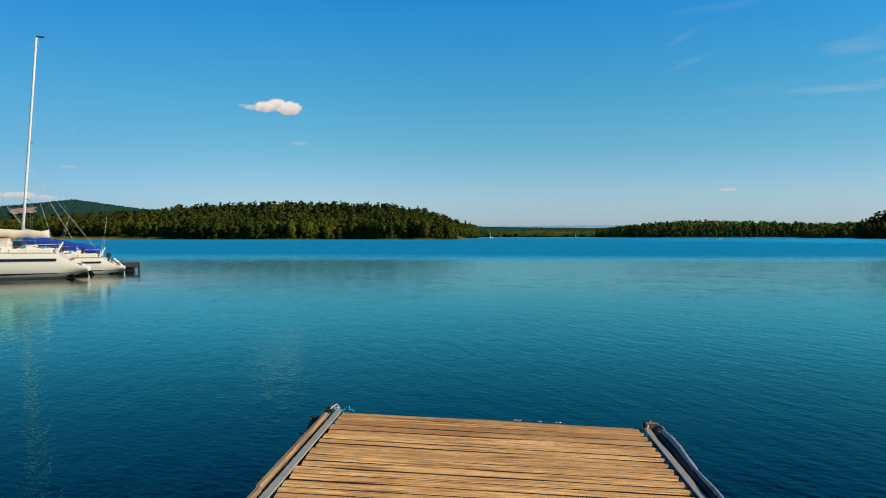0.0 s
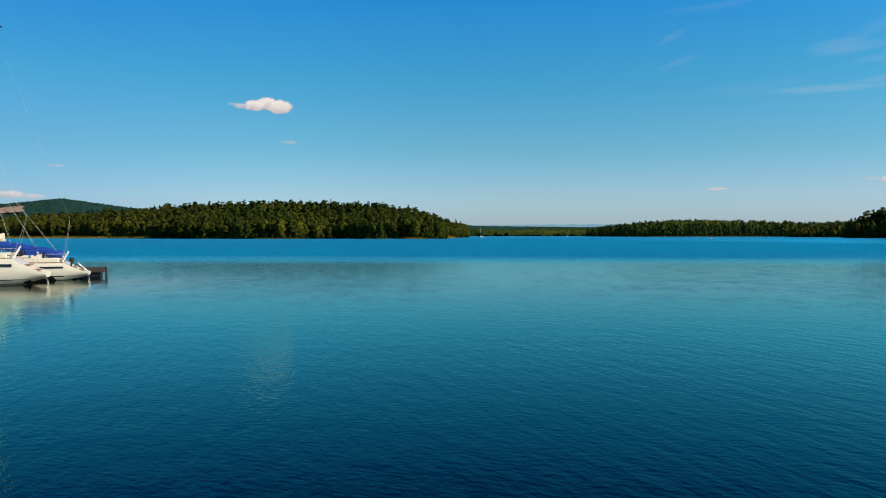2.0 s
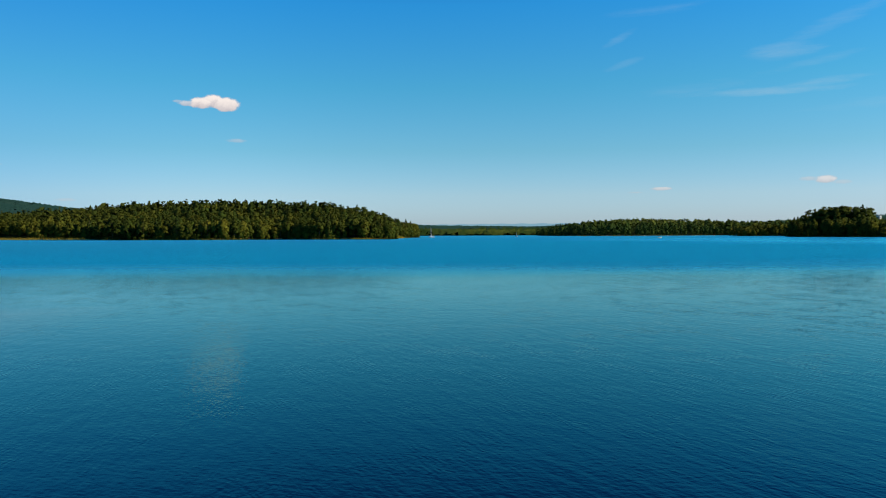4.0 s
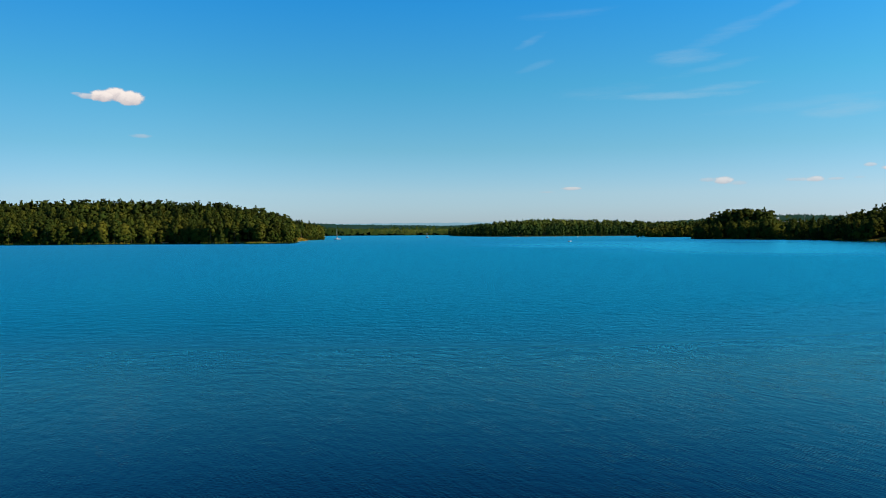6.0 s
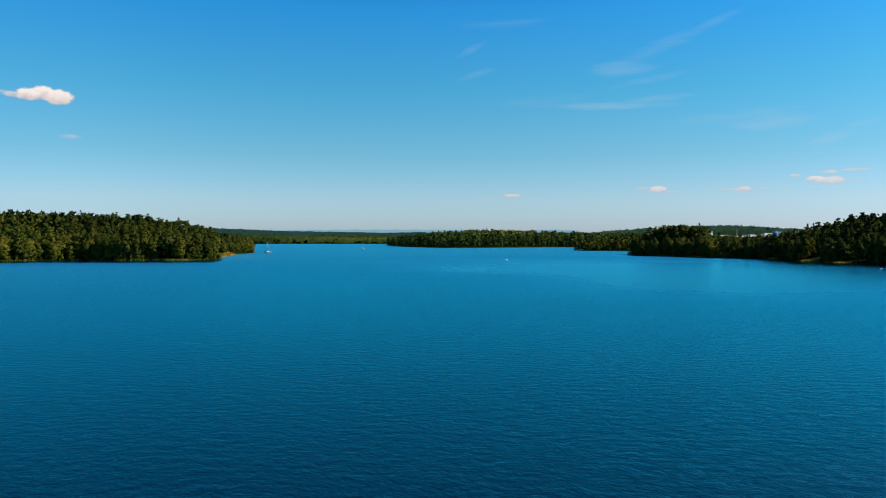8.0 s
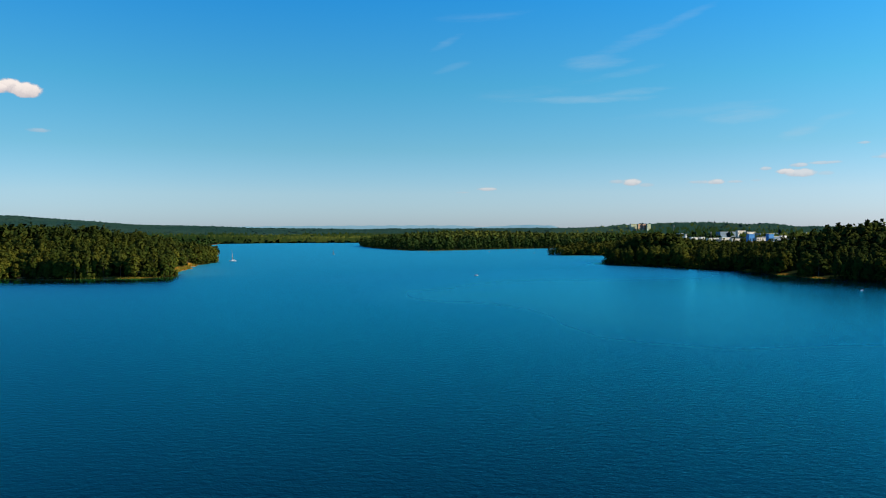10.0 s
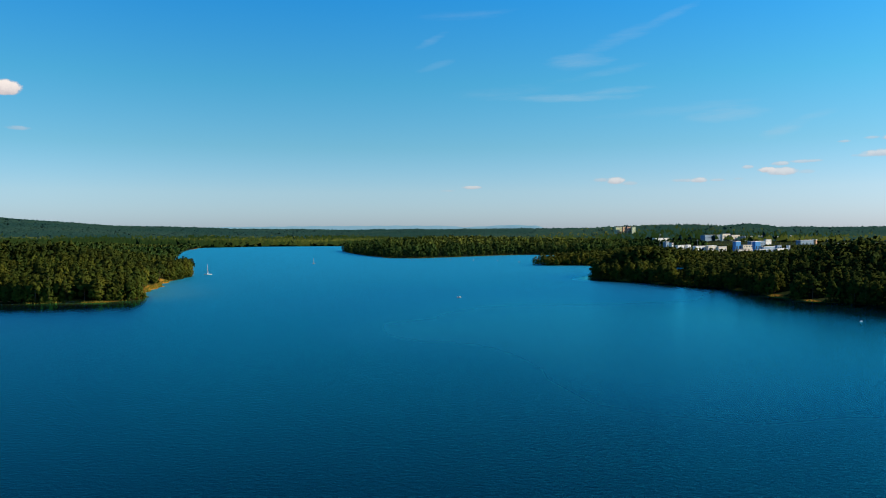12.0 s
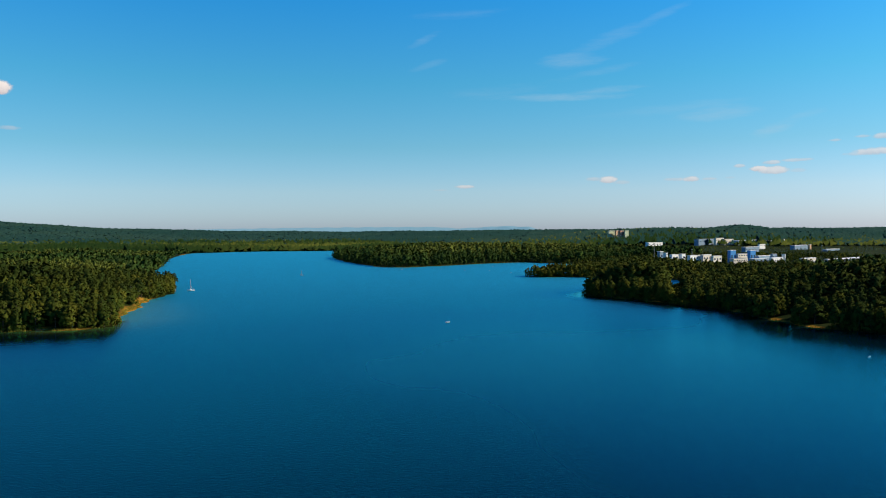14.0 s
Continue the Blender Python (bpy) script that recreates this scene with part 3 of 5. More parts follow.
def crown(kind, n, size, up=0.3, core=False):
    """One tree of unit height, leaf sprays gathered round its limbs: corners, triangles, normals; kind: broad, pine or spruce."""
    cores = []
    if kind == "spruce":
        z = 0.04 + 0.96 * rng.uniform(0, 1, n) ** 1.15
        a = rng.uniform(0, math.tau, n)
        r = (0.19 * (1.02 - z) ** 0.8 + 0.008) * (1 + 0.3 * np.sin(z * 50 + a))
        k = np.sqrt(rng.uniform(0.45, 1, n))
        c = np.stack([np.cos(a) * r * k, np.sin(a) * r * k, z - 0.15 * r * k], 1)
        way = unit(np.stack([np.cos(a), np.sin(a), 0.5 + 0.5 * np.cos(z * 50 + a)], 1))
        s = size * rng.uniform(0.6, 1.3, n) * (1.2 - 0.6 * z)
    else:
        m = 18 if kind == "broad" else 13
        low, high = (0.10, 0.88) if kind == "broad" else (0.40, 0.92)
        zc = np.linspace(low, high, m) + rng.uniform(-0.04, 0.04, m)
        ac = np.arange(m) * 2.4 + rng.uniform(-0.5, 0.5, m)
        k = (zc - low) / (high - low)
        wide = np.sqrt(np.clip(1 - (1.85 * (k - 0.44)) ** 2, 0.03, 1)) if kind == "broad" else np.clip(1.08 - k, 0.1, 1) ** 0.7
        rc = (0.15 if kind == "broad" else 0.15) * wide * rng.uniform(0.75, 1.2, m)
        lr = (0.062 + 0.055 * wide) * rng.uniform(0.8, 1.3, m)
        limb = rng.choice(m, n, p=lr ** 2 / (lr ** 2).sum())
        way = unit(rng.normal(0, 1, (n, 3)) + np.stack([np.cos(ac[limb]) * 0.8, np.sin(ac[limb]) * 0.8, np.full(n, 0.5)], 1))
        squash = np.array((1, 1, 0.95 if kind == "broad" else 0.6))
        mid = np.stack([np.cos(ac) * rc, np.sin(ac) * rc, zc], 1)
        c = mid[limb] + way * squash * (lr[limb] * rng.uniform(0.8, 1.06, n))[:, None]
        s = size * rng.uniform(0.55, 1.3, n)
        cores = [(p, q * 0.82 * squash) for p, q in zip(mid, lr)] if core else []
    v, f = sprays(c, way, s)
    lean = np.repeat(way, 4, 0)
    for p, q in cores:
        f = np.concatenate([f, CORE_F + len(v)])
        v, lean = np.concatenate([v, CORE_V * q + p]), np.concatenate([lean, CORE_V])
    out = unit((v - np.array((0, 0, 0.45))) * np.array((1.0, 1.0, 0.6)))
    return v, f, unit(out * 0.75 + lean * 0.45 + np.array((0, 0, up)))


def shade_soft(me, normals):
    me.polygons.foreach_set("use_smooth", np.ones(len(me.polygons), bool))
    me.normals_split_custom_set_from_vertices(normals)


def spots(x0, x1, y0, y1, gap):
    """Jittered places, gap metres apart."""
    xs, ys = np.meshgrid(np.arange(x0, x1, gap), np.arange(y0, y1, gap))
    p = np.stack([xs.ravel(), ys.ravel()], 1)
    return p + rng.uniform(-0.45, 0.45, p.shape) * gap


def stand(x, y):
    """Above zero in tall dark stands of fir, below it in young light wood."""
    return np.sin(x * 0.0041 + 2 * np.sin(y * 0.0037)) * np.sin(y * 0.0083 + 1.3 * np.sin(x * 0.0057)) + 0.5 * np.sin(x * 0.017 + y * 0.006) * np.sin(y * 0.021 - x * 0.004)


def plant(name, places, heights, kinds, protos, mats, label, firs=None):
    """One mesh of many trees; protos: corners and triangles, by kind; firs: -1 to 1, how dark the stand is."""
    firs = np.zeros(len(places)) if firs is None else firs
    sizes = []
    vs, fs, tones, slots, ns, base = [], [], [], [], [], 0
    for (x, y, z), h, k in zip(places, heights, kinds):
        pick = rng.integers(len(protos[k]))
        v, f, nv, slot = protos[k][pick]
        a, w = rng.uniform(0, math.tau), h * rng.uniform(0.85, 1.2)
        c, s = math.cos(a) * w, math.sin(a) * w
        q = np.empty_like(v)
        q[:, 0], q[:, 1], q[:, 2] = x + v[:, 0] * c - v[:, 1] * s, y + v[:, 0] * s + v[:, 1] * c, z + v[:, 2] * h
        ca, sa = math.cos(a), math.sin(a)
        ns.append(np.stack([nv[:, 0] * ca - nv[:, 1] * sa, nv[:, 0] * sa + nv[:, 1] * ca, nv[:, 2]], 1))
        sizes.append(len(v)), vs.append(q), fs.append(f + base), tones.append(np.full(len(v), rng.uniform())), slots.append(np.full(len(f), slot))
        base += len(v)
    me = fast_mesh(name, np.concatenate(vs), np.concatenate(fs), mats, {"tone": np.concatenate(tones), "fir": np.repeat(np.clip(firs, 0, 1), sizes), "glade": np.repeat(np.clip(-firs, 0, 1), sizes)}, np.concatenate(slots))
    shade_soft(me, np.concatenate(ns))
    return tagged(new(name, me), label, "woods", kind="stuff")


def proto_set(n, size, copies, up, core=False):
    slots = {"broad": 0, "pine": 1, "spruce": 1}
    return {k: [(*crown(k, n if k == "broad" else int(n * 0.85), size, up, core), slot) for _ in range(copies)] for k, slot in slots.items()}


def forest(name, places, protos, label, tall=1.0, pines=0.45, mats=None, vary=0.14):
    d = inland(places[:, 0], places[:, 1])
    z = land_height(places[:, 0], places[:, 1], d)
    n = len(places)
    kinds = rng.choice(["broad", "pine", "spruce"], n, p=[1 - pines, pines * 0.72, pines * 0.28])
    kinds = np.where((d < 14) & (rng.uniform(0, 1, n) < 0.8), "broad", kinds)
    base = np.where(kinds == "broad", 13.0, 15.0)
    heights = base * tall * rng.uniform(0.93 - 1.4 * vary, 0.93 + vary, n)
    firs = None
    if mats:
        firs = np.where(d < 45, 0.7, np.clip(stand(places[:, 0], places[:, 1]) * 1.2 - 0.3, -1, 1))
    return plant(name, np.column_stack([places, z - 0.2]), heights, kinds, protos, mats or [LEAF, PINE], label, firs)


def keep(p, lo, hi=1e9):
    d = inland(p[:, 0], p[:, 1])
    return p[(d > lo + 1.5 * (sandiness(p[:, 0], p[:, 1], 0) > 0.3) * (lo > 0)) & (d < hi)]


def town_zone(x, y):
    """Land where the town stands, cleared to fit the camera's view of it."""
    rx, ry = x - 43.7, y - 97.9
    ahead, side = rx * 0.331 + ry * 0.944, rx * 0.944 - ry * 0.331
    return (ahead > np.where(side > 0.50 * ahead, 752, np.where(side > 0.46 * ahead, 805, np.where(side > 0.385 * ahead, 838, 868)))) & (ahead < 960) & (side > 0.29 * ahead)


def low_town(x, y):
    """Land between the town's halls, trees thinned and lowered to fit the camera's view."""
    rx, ry = x - 43.7, y - 97.9
    ahead, side = rx * 0.331 + ry * 0.944, rx * 0.944 - ry * 0.331
    return (ahead > 940) & (ahead < 1750) & (side > np.where(ahead > 1350, 0.27, 0.35) * ahead) & (side < 0.62 * ahead)


def lane(x, y):
    """A narrow gap in the trees, cut along a camera sightline to the inlet behind the spit."""
    rx, ry = x - 43.7, y - 97.9
    ahead, side = rx * 0.600 + ry * 0.800, rx * 0.800 - ry * 0.600
    return (ahead > 496) & (ahead < 700) & (np.abs(side) < 4.8)


def clearing(x, y):
    """Open strips east of the sandy landings, through which the sun reaches them."""
    out = np.zeros(np.shape(x), bool)
    for cx, cy in ((341, 409), (338, 380)):
        dx, dy = x - cx, y - cy
        out |= (dx > -2) & (dx < 34) & (np.abs(dy + 0.19 * dx) < 4.5)
    return out


def thin(p, share=0.34):
    x, y = p[:, 0], p[:, 1]
    return p[~clearing(x, y) & (~town_zone(x, y) | (rng.uniform(0, 1, len(x)) < share)) & ~lane(x, y)]


NEAR_TREES, MID_TREES, FAR_TREES, FAR_MID = proto_set(270, 0.050, 9, 0.3, True), proto_set(64, 0.100, 8, 0.4), proto_set(17, 0.19, 8, 0.55), proto_set(60, 0.100, 8, 0.5)
p = keep(spots(-400, 45, 505, 860, 5.9), 3.2)
d = inland(p[:, 0], p[:, 1])
front = (d < 60) & (p[:, 1] < 790)
forest("peninsula_front_woods", p[front], NEAR_TREES, "dense mixed olive green woods on the peninsula's shore", 1.0, 0.42)
forest("peninsula_ridge_woods", p[~front], MID_TREES, "dense mixed woods on the peninsula's low ridge", 1.05, 0.5)
p = thin(keep(spots(318, 480, 230, 640, 5.8), 2.6))
d = inland(p[:, 0], p[:, 1])
size = np.where(p[:, 1] > 470, 0.9, 1.0)
forest("shore_front_woods", p[d < 45], NEAR_TREES, "dark mixed woods along the lake shore", size[d < 45], 0.72)
forest("shore_back_woods", p[d >= 45], MID_TREES, "tall dark pine woods behind the shore", 0.92 * size[d >= 45], 0.92)
p = keep(spots(345, 402, 560, 618, 5.0), 4.0)
p = p[np.hypot(p[:, 0] - 374, p[:, 1] - 590) < 26]
forest("pine_grove", p[~lane(p[:, 0], p[:, 1])], NEAR_TREES, "grove of tall dark pines on the spit", 1.5, 1.0, None, 0.1)
p = thin(keep(np.concatenate([spots(370, 640, 640, 740, 6.0), spots(376, 560, 740, 830, 4.6), spots(480, 640, 250, 640, 9.0), spots(540, 900, 830, 1060, 9.0)]), 1.0))
forest("spit_woods", p, MID_TREES, "dark green mixed woods on the spits", np.where((p[:, 0] > 560) & (p[:, 1] > 480), 0.58, 0.82), 0.75)
p = keep(spots(280, 760, 1040, 1500, 8.5), 1.0)
forest("headland_woods", p, FAR_MID, "dark green spruce woods on the far headland", 1.1, 0.8, [FAR, FAR], 0.24)


def far_places(r0, r1, b0, b1, step):
    """Places whose spacing widens with the distance, and that spacing."""
    pts, r = [], r0
    while r < r1:
        n = int((b1 - b0) / math.degrees(step))
        b = np.radians(np.linspace(b0, b1, n)) + rng.uniform(-0.45, 0.45, n) * step
        rr = r * (1 + rng.uniform(-0.45, 0.45, n) * step)
        pts.append(np.stack([np.sin(b) * rr, np.cos(b) * rr, np.full(n, r * step)], 1))
        r *= 1 + step
    p = np.concatenate(pts)
    x, y = p[:, 0], p[:, 1]
    done = ((x > -400) & (x < 45) & (y > 505) & (y < 860)) | ((x > 280) & (x < 760) & (y > 1040) & (y < 1500)) | ((x > 318) & (x < 640) & (y > 230) & (y < 830)) | ((x > 540) & (x < 900) & (y > 830) & (y < 1060))
    bare = (town_zone(x, y) | low_town(x, y)) & (rng.uniform(0, 1, len(x)) > 0.5)
    p = p[~done & ~bare]
    return p[inland(p[:, 0], p[:, 1]) > 0.8]


p = far_places(780, 1900, -34, 58, 0.0078)
z = land_height(p[:, 0], p[:, 1], inland(p[:, 0], p[:, 1]))
n = len(p)
kinds = rng.choice(["broad", "pine", "spruce"], n, p=[0.55, 0.2, 0.25])
firs = np.clip(stand(p[:, 0], p[:, 1]) * 1.6 - 0.7, -1, 1)
firs = np.where((inland(p[:, 0], p[:, 1]) < 25) & (rng.uniform(0, 1, n) < 0.6), 0.6, firs)
tall = rng.uniform(8, 12, n) * (1 + 0.45 * firs) * np.where(low_town(p[:, 0], p[:, 1]), 0.42, 1.0) * np.where(town_zone(p[:, 0], p[:, 1]), 0.6, 1.0)
plant("middle_distance_woods", np.column_stack([p[:, 0], p[:, 1], z]), tall, kinds, FAR_TREES, [FAR, FAR], "green woods in the middle distance round the lake", firs)

p = far_places(1900, 4550, -38, 60, 0.0043)
z = land_height(p[:, 0], p[:, 1], inland(p[:, 0], p[:, 1]))
n = len(p)
w, h = p[:, 2] * rng.uniform(0.8, 1.2, n), rng.uniform(7, 14, n)
firs = np.clip(stand(p[:, 0] * 0.7, p[:, 1] * 0.7) * 1.4, -1, 1)
h = h * (1 + 0.3 * firs) * np.where(np.hypot(p[:, 0], p[:, 1]) > 2700, 0.62, 1.0)
v, f = clumps(n)
v = v * np.stack([w, w, h * 0.55], 1)[:, None] + np.stack([p[:, 0], p[:, 1], z + h * 0.45], 1)[:, None]
lean = v.reshape(n, 4, 3) - v.reshape(n, 4, 3).mean(1, keepdims=True)
lean = lean.reshape(-1, 3) / np.linalg.norm(lean.reshape(-1, 3), axis=1, keepdims=True) + np.array((0, 0, 5.0))
# Far clumps take the woods material whose colour has the haze painted in.
distant = tagged(new("distant_woods", fast_mesh("distant_woods", v.reshape(-1, 3), f, [FAR, HAZED_HILL], {"tone": np.repeat(rng.uniform(0, 1, n), 4), "fir": np.repeat(np.clip(firs, 0, 1), 4), "glade": np.repeat(np.clip(-firs, 0, 1), 4)}, np.repeat((np.hypot(p[:, 0], p[:, 1]) + rng.normal(0, 160, n) > np.where(p[:, 0] > 600, 2050, 2600)).astype(int), 3))), "distant wooded plain and low hills", "woods", kind="stuff")
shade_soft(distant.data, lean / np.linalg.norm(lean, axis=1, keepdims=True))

# single trees along the nearest shores
def tree_thing(kind, group):
    t = thing("tree", Matrix.Identity(4), "", "tree", group)
    bm = tube([(0, 0, -0.05), (0.01, 0, 0.35), (-0.01, 0.01, 0.9)], 0.016, 6, taper=0.3)
    for k in range(5):
        a, z = k * 2.4, 0.35 + k * 0.1
        tube([(0, 0, z), (0.1 * math.cos(a), 0.1 * math.sin(a), z + 0.07)], 0.006, 4, bm, 0.4)
    part("trunk", bm, BARK, t)
    v, f, nv = crown(kind, 420 if kind == "broad" else 340, 0.050, 0.3, True)
    ob = new("crown", fast_mesh("crown", v, f, [LEAF if kind == "broad" else PINE]))
    shade_soft(ob.data, nv)
    ob.parent = t
    return t


TREE_LABELS = {"broad": "leafy broadleaf tree on the lake shore", "pine": "tall pine with bare lower trunk on the shore", "spruce": "dark narrow spruce on the lake shore"}
p = np.concatenate([keep(spots(-240, 45, 505, 780, 4.6), 1.5, 6.5), keep(spots(318, 420, 300, 640, 5.0), 1.2, 6.5)])
sandy = sandiness(p[:, 0], p[:, 1], 0) > 0.35
p = p[~(sandy & (inland(p[:, 0], p[:, 1]) < 4.5)) & ~clearing(p[:, 0], p[:, 1])]
p = p[rng.permutation(len(p))][:290]
made = {}
for x, y in p:
    kind = str(rng.choice(["broad", "broad", "broad", "pine", "spruce"]))
    pool = made.setdefault(kind, [])
    h = rng.uniform(8, 14) if kind == "broad" else rng.uniform(11, 16)
    if lane(x, y):
        h *= 0.5
    z = float(land_height(np.array([x]), np.array([y]), inland(np.array([x]), np.array([y])))[0])
    w = h * rng.uniform(0.85, 1.25)
    m = pose(x, y, z, 0, 0, rng.uniform(0, 360)) @ Matrix.Diagonal((w, w, h, 1))
    if len(pool) < 3:
        t = tree_thing(kind, "trees along the shore")
        tagged(t, TREE_LABELS[kind])
        t.matrix_world = m
        pool.append(t)
    else:
        src = pool[rng.integers(3)]
        t = copy_thing(src, Matrix.Identity(4))
        t.matrix_basis = m

# ---- jetty ----
JETTY = pose(0.383, 5.975, 0.445, 0, 2.3, -3.6)
jetty = thing("jetty", JETTY, "weathered brown timber jetty with steel edge strips", "jetty")


def plank_mesh(width, length):
    """A sawn board with a slightly crowned top, rounded arrises and ragged ends."""
    bm = bmesh.new()
    rings = []
    for i in range(7):
        x = (i / 6 - 0.5) * length
        o = rng.normal(0, 0.0025, 3)
        hw = width / 2 + o[0]
        prof = ((-hw, -0.050), (-hw, -0.007), (-hw + 0.020, -0.001 + o[1]), (0, 0.003), (hw - 0.018, -0.001 + o[2]), (hw, -0.009), (hw, -0.050))
        rings.append([(x, a, b) for a, b in prof])
    loft(rings, bm)
    # Sides and underside coloured dark to imitate shade in the gaps.
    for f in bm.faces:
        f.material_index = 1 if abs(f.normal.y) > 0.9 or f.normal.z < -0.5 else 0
    return bm


y = -0.004
while y > -19:
    w = 0.130 + rng.choice((-0.022, -0.012, 0.0, 0.0, 0.012, 0.05))
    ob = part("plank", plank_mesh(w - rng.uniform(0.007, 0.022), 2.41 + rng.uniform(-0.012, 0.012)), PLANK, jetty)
    ob.data.materials.append(DARKWOOD_AND_SHADE)
    ob.matrix_basis = pose(rng.uniform(-0.008, 0.008), y - w / 2, rng.uniform(-0.002, 0.002), rng.uniform(-0.6, 0.6), 0, rng.uniform(-0.3, 0.3))
    y -= w
for side, out, gap in ((-1, 1.322, 0.02), (1, 1.305, 0.02)):
    part("edge_strip", box((0.050, 19.0, 0.012), (side * 1.240, -9.5, 0.010), 0.003), STEEL, jetty, "grey galvanised steel edge strip")
    part("bearer", box((0.07, 18.9, 0.2), (side * 1.22, -9.5, -0.155), 0.008), BEAM, jetty)
    yy, k = -0.02, 0
    while yy > -19:
        ln = rng.uniform(1.2, 2.1)
        # Right-hand boards get the dark material to imitate their shaded inner face.
        part("fender_board", box((0.045, ln - 0.015, 0.13), (side * (out + rng.uniform(-0.006, 0.006)), yy - ln / 2, -0.045 + rng.uniform(-0.01, 0.01)), 0.012), BEAM if side < 0 else DARKWOOD_AND_SHADE, jetty)
        yy -= ln
    for k in range(17):
        part("spacer_block", box((gap + 0.025, 0.10, 0.09), (side * (1.275 + gap / 2), -0.3 - k * 1.1, -0.05), 0.008), BEAM, jetty)
for yy in (-0.4, -3.0, -6.0, -9.0, -12.0, -15.0):
    for side in (-1, 1):
        part("pile", tube([(side * 1.1, yy, -2.6), (side * 1.1, yy, -0.06)], 0.08, 10), BEAM, jetty)
    part("cross_beam", box((2.3, 0.09, 0.16), (0, yy, -0.34), 0.008), BEAM, jetty)


def coil(turns, radius, rise, wobbling, bar, sides=6):
    pts = []
    for i in range(turns * 12):
        a = i * math.tau / 12
        r = radius * (1 + wobbling * math.sin(a * 2.7 + i))
        pts.append((r * math.cos(a), r * math.sin(a), rise * i / (turns * 12) + 0.02 * math.sin(i * 1.7) * wobbling))
    return tube(pts, bar, sides)


def tyre_fender(m, label):
    t = thing("tyre_fender", m, label, "fender", "tyre fenders on the jetty")
    bm = bmesh.new()
    rings = []
    for i in range(20):
        a = i * math.tau / 20
        rings.append([((0.15 + 0.055 * math.cos(b)) * math.cos(a), 0.075 * math.sin(b), (0.15 + 0.055 * math.cos(b)) * math.sin(a)) for b in (k * math.tau / 8 for k in range(8))])
    loft(rings + rings[:1], bm, False)
    part("tread", bm, RUBBER, t, smooth=True)
    part("hanger_rope", tube([(0, 0, 0.15), (0.0, 0.03, 0.19), (0.0, 0.08, 0.20)], 0.008), RUBBER, t)
    return t


tyre_fender(JETTY @ pose(-1.385, -0.14, -0.19, 0, 0, 84) @ Matrix.Scale(0.85, 4), "black worn tyre hanging at the jetty corner")
tyre_fender(JETTY @ pose(-1.385, -0.46, -0.24, 0, 0, 90) @ Matrix.Scale(0.85, 4), "black worn tyre hanging on the jetty side")
for x, yy, mat, lab in ((-1.26, -0.04, ROPE, "heap of pale mooring rope on the jetty corner"), (1.28, -0.05, ROPE, "heap of pale mooring rope on the jetty corner")):
    rope = thing("mooring_rope", JETTY @ pose(x, yy, 0.02) @ Matrix.Scale(0.7, 4), lab, "rope", "mooring ropes")
    part("coil", coil(3, 0.026, 0.03, 0.5, 0.006), mat, rope)
    part("loose_end", tube([(0.04, 0, 0.03), (0.0, 0.03, 0.06), (-0.04, -0.02, 0.04), (-0.07, -0.12, 0.0)], 0.008), mat, rope)
cord = thing("cord", JETTY @ pose(-1.20, -0.06, 0.015) @ Matrix.Scale(0.7, 4), "thin turquoise cord curled on the jetty edge", "rope")
part("loop", tube([(0, 0, 0), (0.03, 0.01, 0.05), (0.07, 0.0, 0.065), (0.08, -0.01, 0.02), (0.10, 0.0, 0.03), (0.13, 0.005, 0.004)], 0.006), CYAN, cord)
for x, w in ((0.22, 0.05), (0.40, 0.02), (0.55, 0.035)):
    scrap = thing("rope_scrap", JETTY @ pose(x, -0.012, 0.004), "scrap of white cord caught on the end board", "cord", "cord scraps")
    part("strand", tube([(-w * 0.6, 0, 0.003), (-w * 0.2, 0.006, 0.005), (w * 0.2, -0.004, 0.006), (w * 0.6, 0.004, 0.003)], 0.004), ROPE, scrap)
cleat = thing("mooring_cleat", JETTY @ pose(-1.30, -0.08, 0.02) @ Matrix.Scale(0.6, 4), "dark iron mooring ring bolted to the corner", "cleat")
part("base", box((0.11, 0.16, 0.03), (0, 0, 0.015), 0.008), RUBBER, cleat)
part("horn", tube([(-0.01, -0.09, 0.07), (0, -0.03, 0.055), (0, 0.03, 0.055), (0.01, 0.09, 0.08)], 0.016, 8), RUBBER, cleat)
post = thing("corner_bracket", JETTY @ pose(1.28, -0.06, 0.0) @ Matrix.Scale(0.75, 4), "rusty pointed steel bracket at the jetty corner", "bracket")
part("plate", box((0.14, 0.05, 0.10), (0, 0, 0.03), 0.008), BEAM, post)
part("spike", tube([(-0.07, 0.02, 0.0), (-0.08, 0.02, 0.11)], 0.018, 8, taper=0.15), RUBBER, post)
part("strut", tube([(0.06, 0.02, 0.05), (0.09, -0.12, 0.06), (0.10, -0.3, -0.02)], 0.016), BEAM, post)
hose = thing("hose_fender", JETTY, "black worn hose with grey sleeves along the jetty side", "fender")
pts = [(1.328 + 0.010 * math.sin(i * 0.8), -0.25 - i * 0.22, 0.035 + 0.012 * math.sin(i * 1.3)) for i in range(30)]
for i in range(0, 28, 4):
    part("sleeve", tube(pts[i:i + 5], 0.014 + 0.006 * ((i // 4) % 3 == 0), 8), RUBBER if (i // 4) % 3 == 2 else TARP, hose, smooth=True)


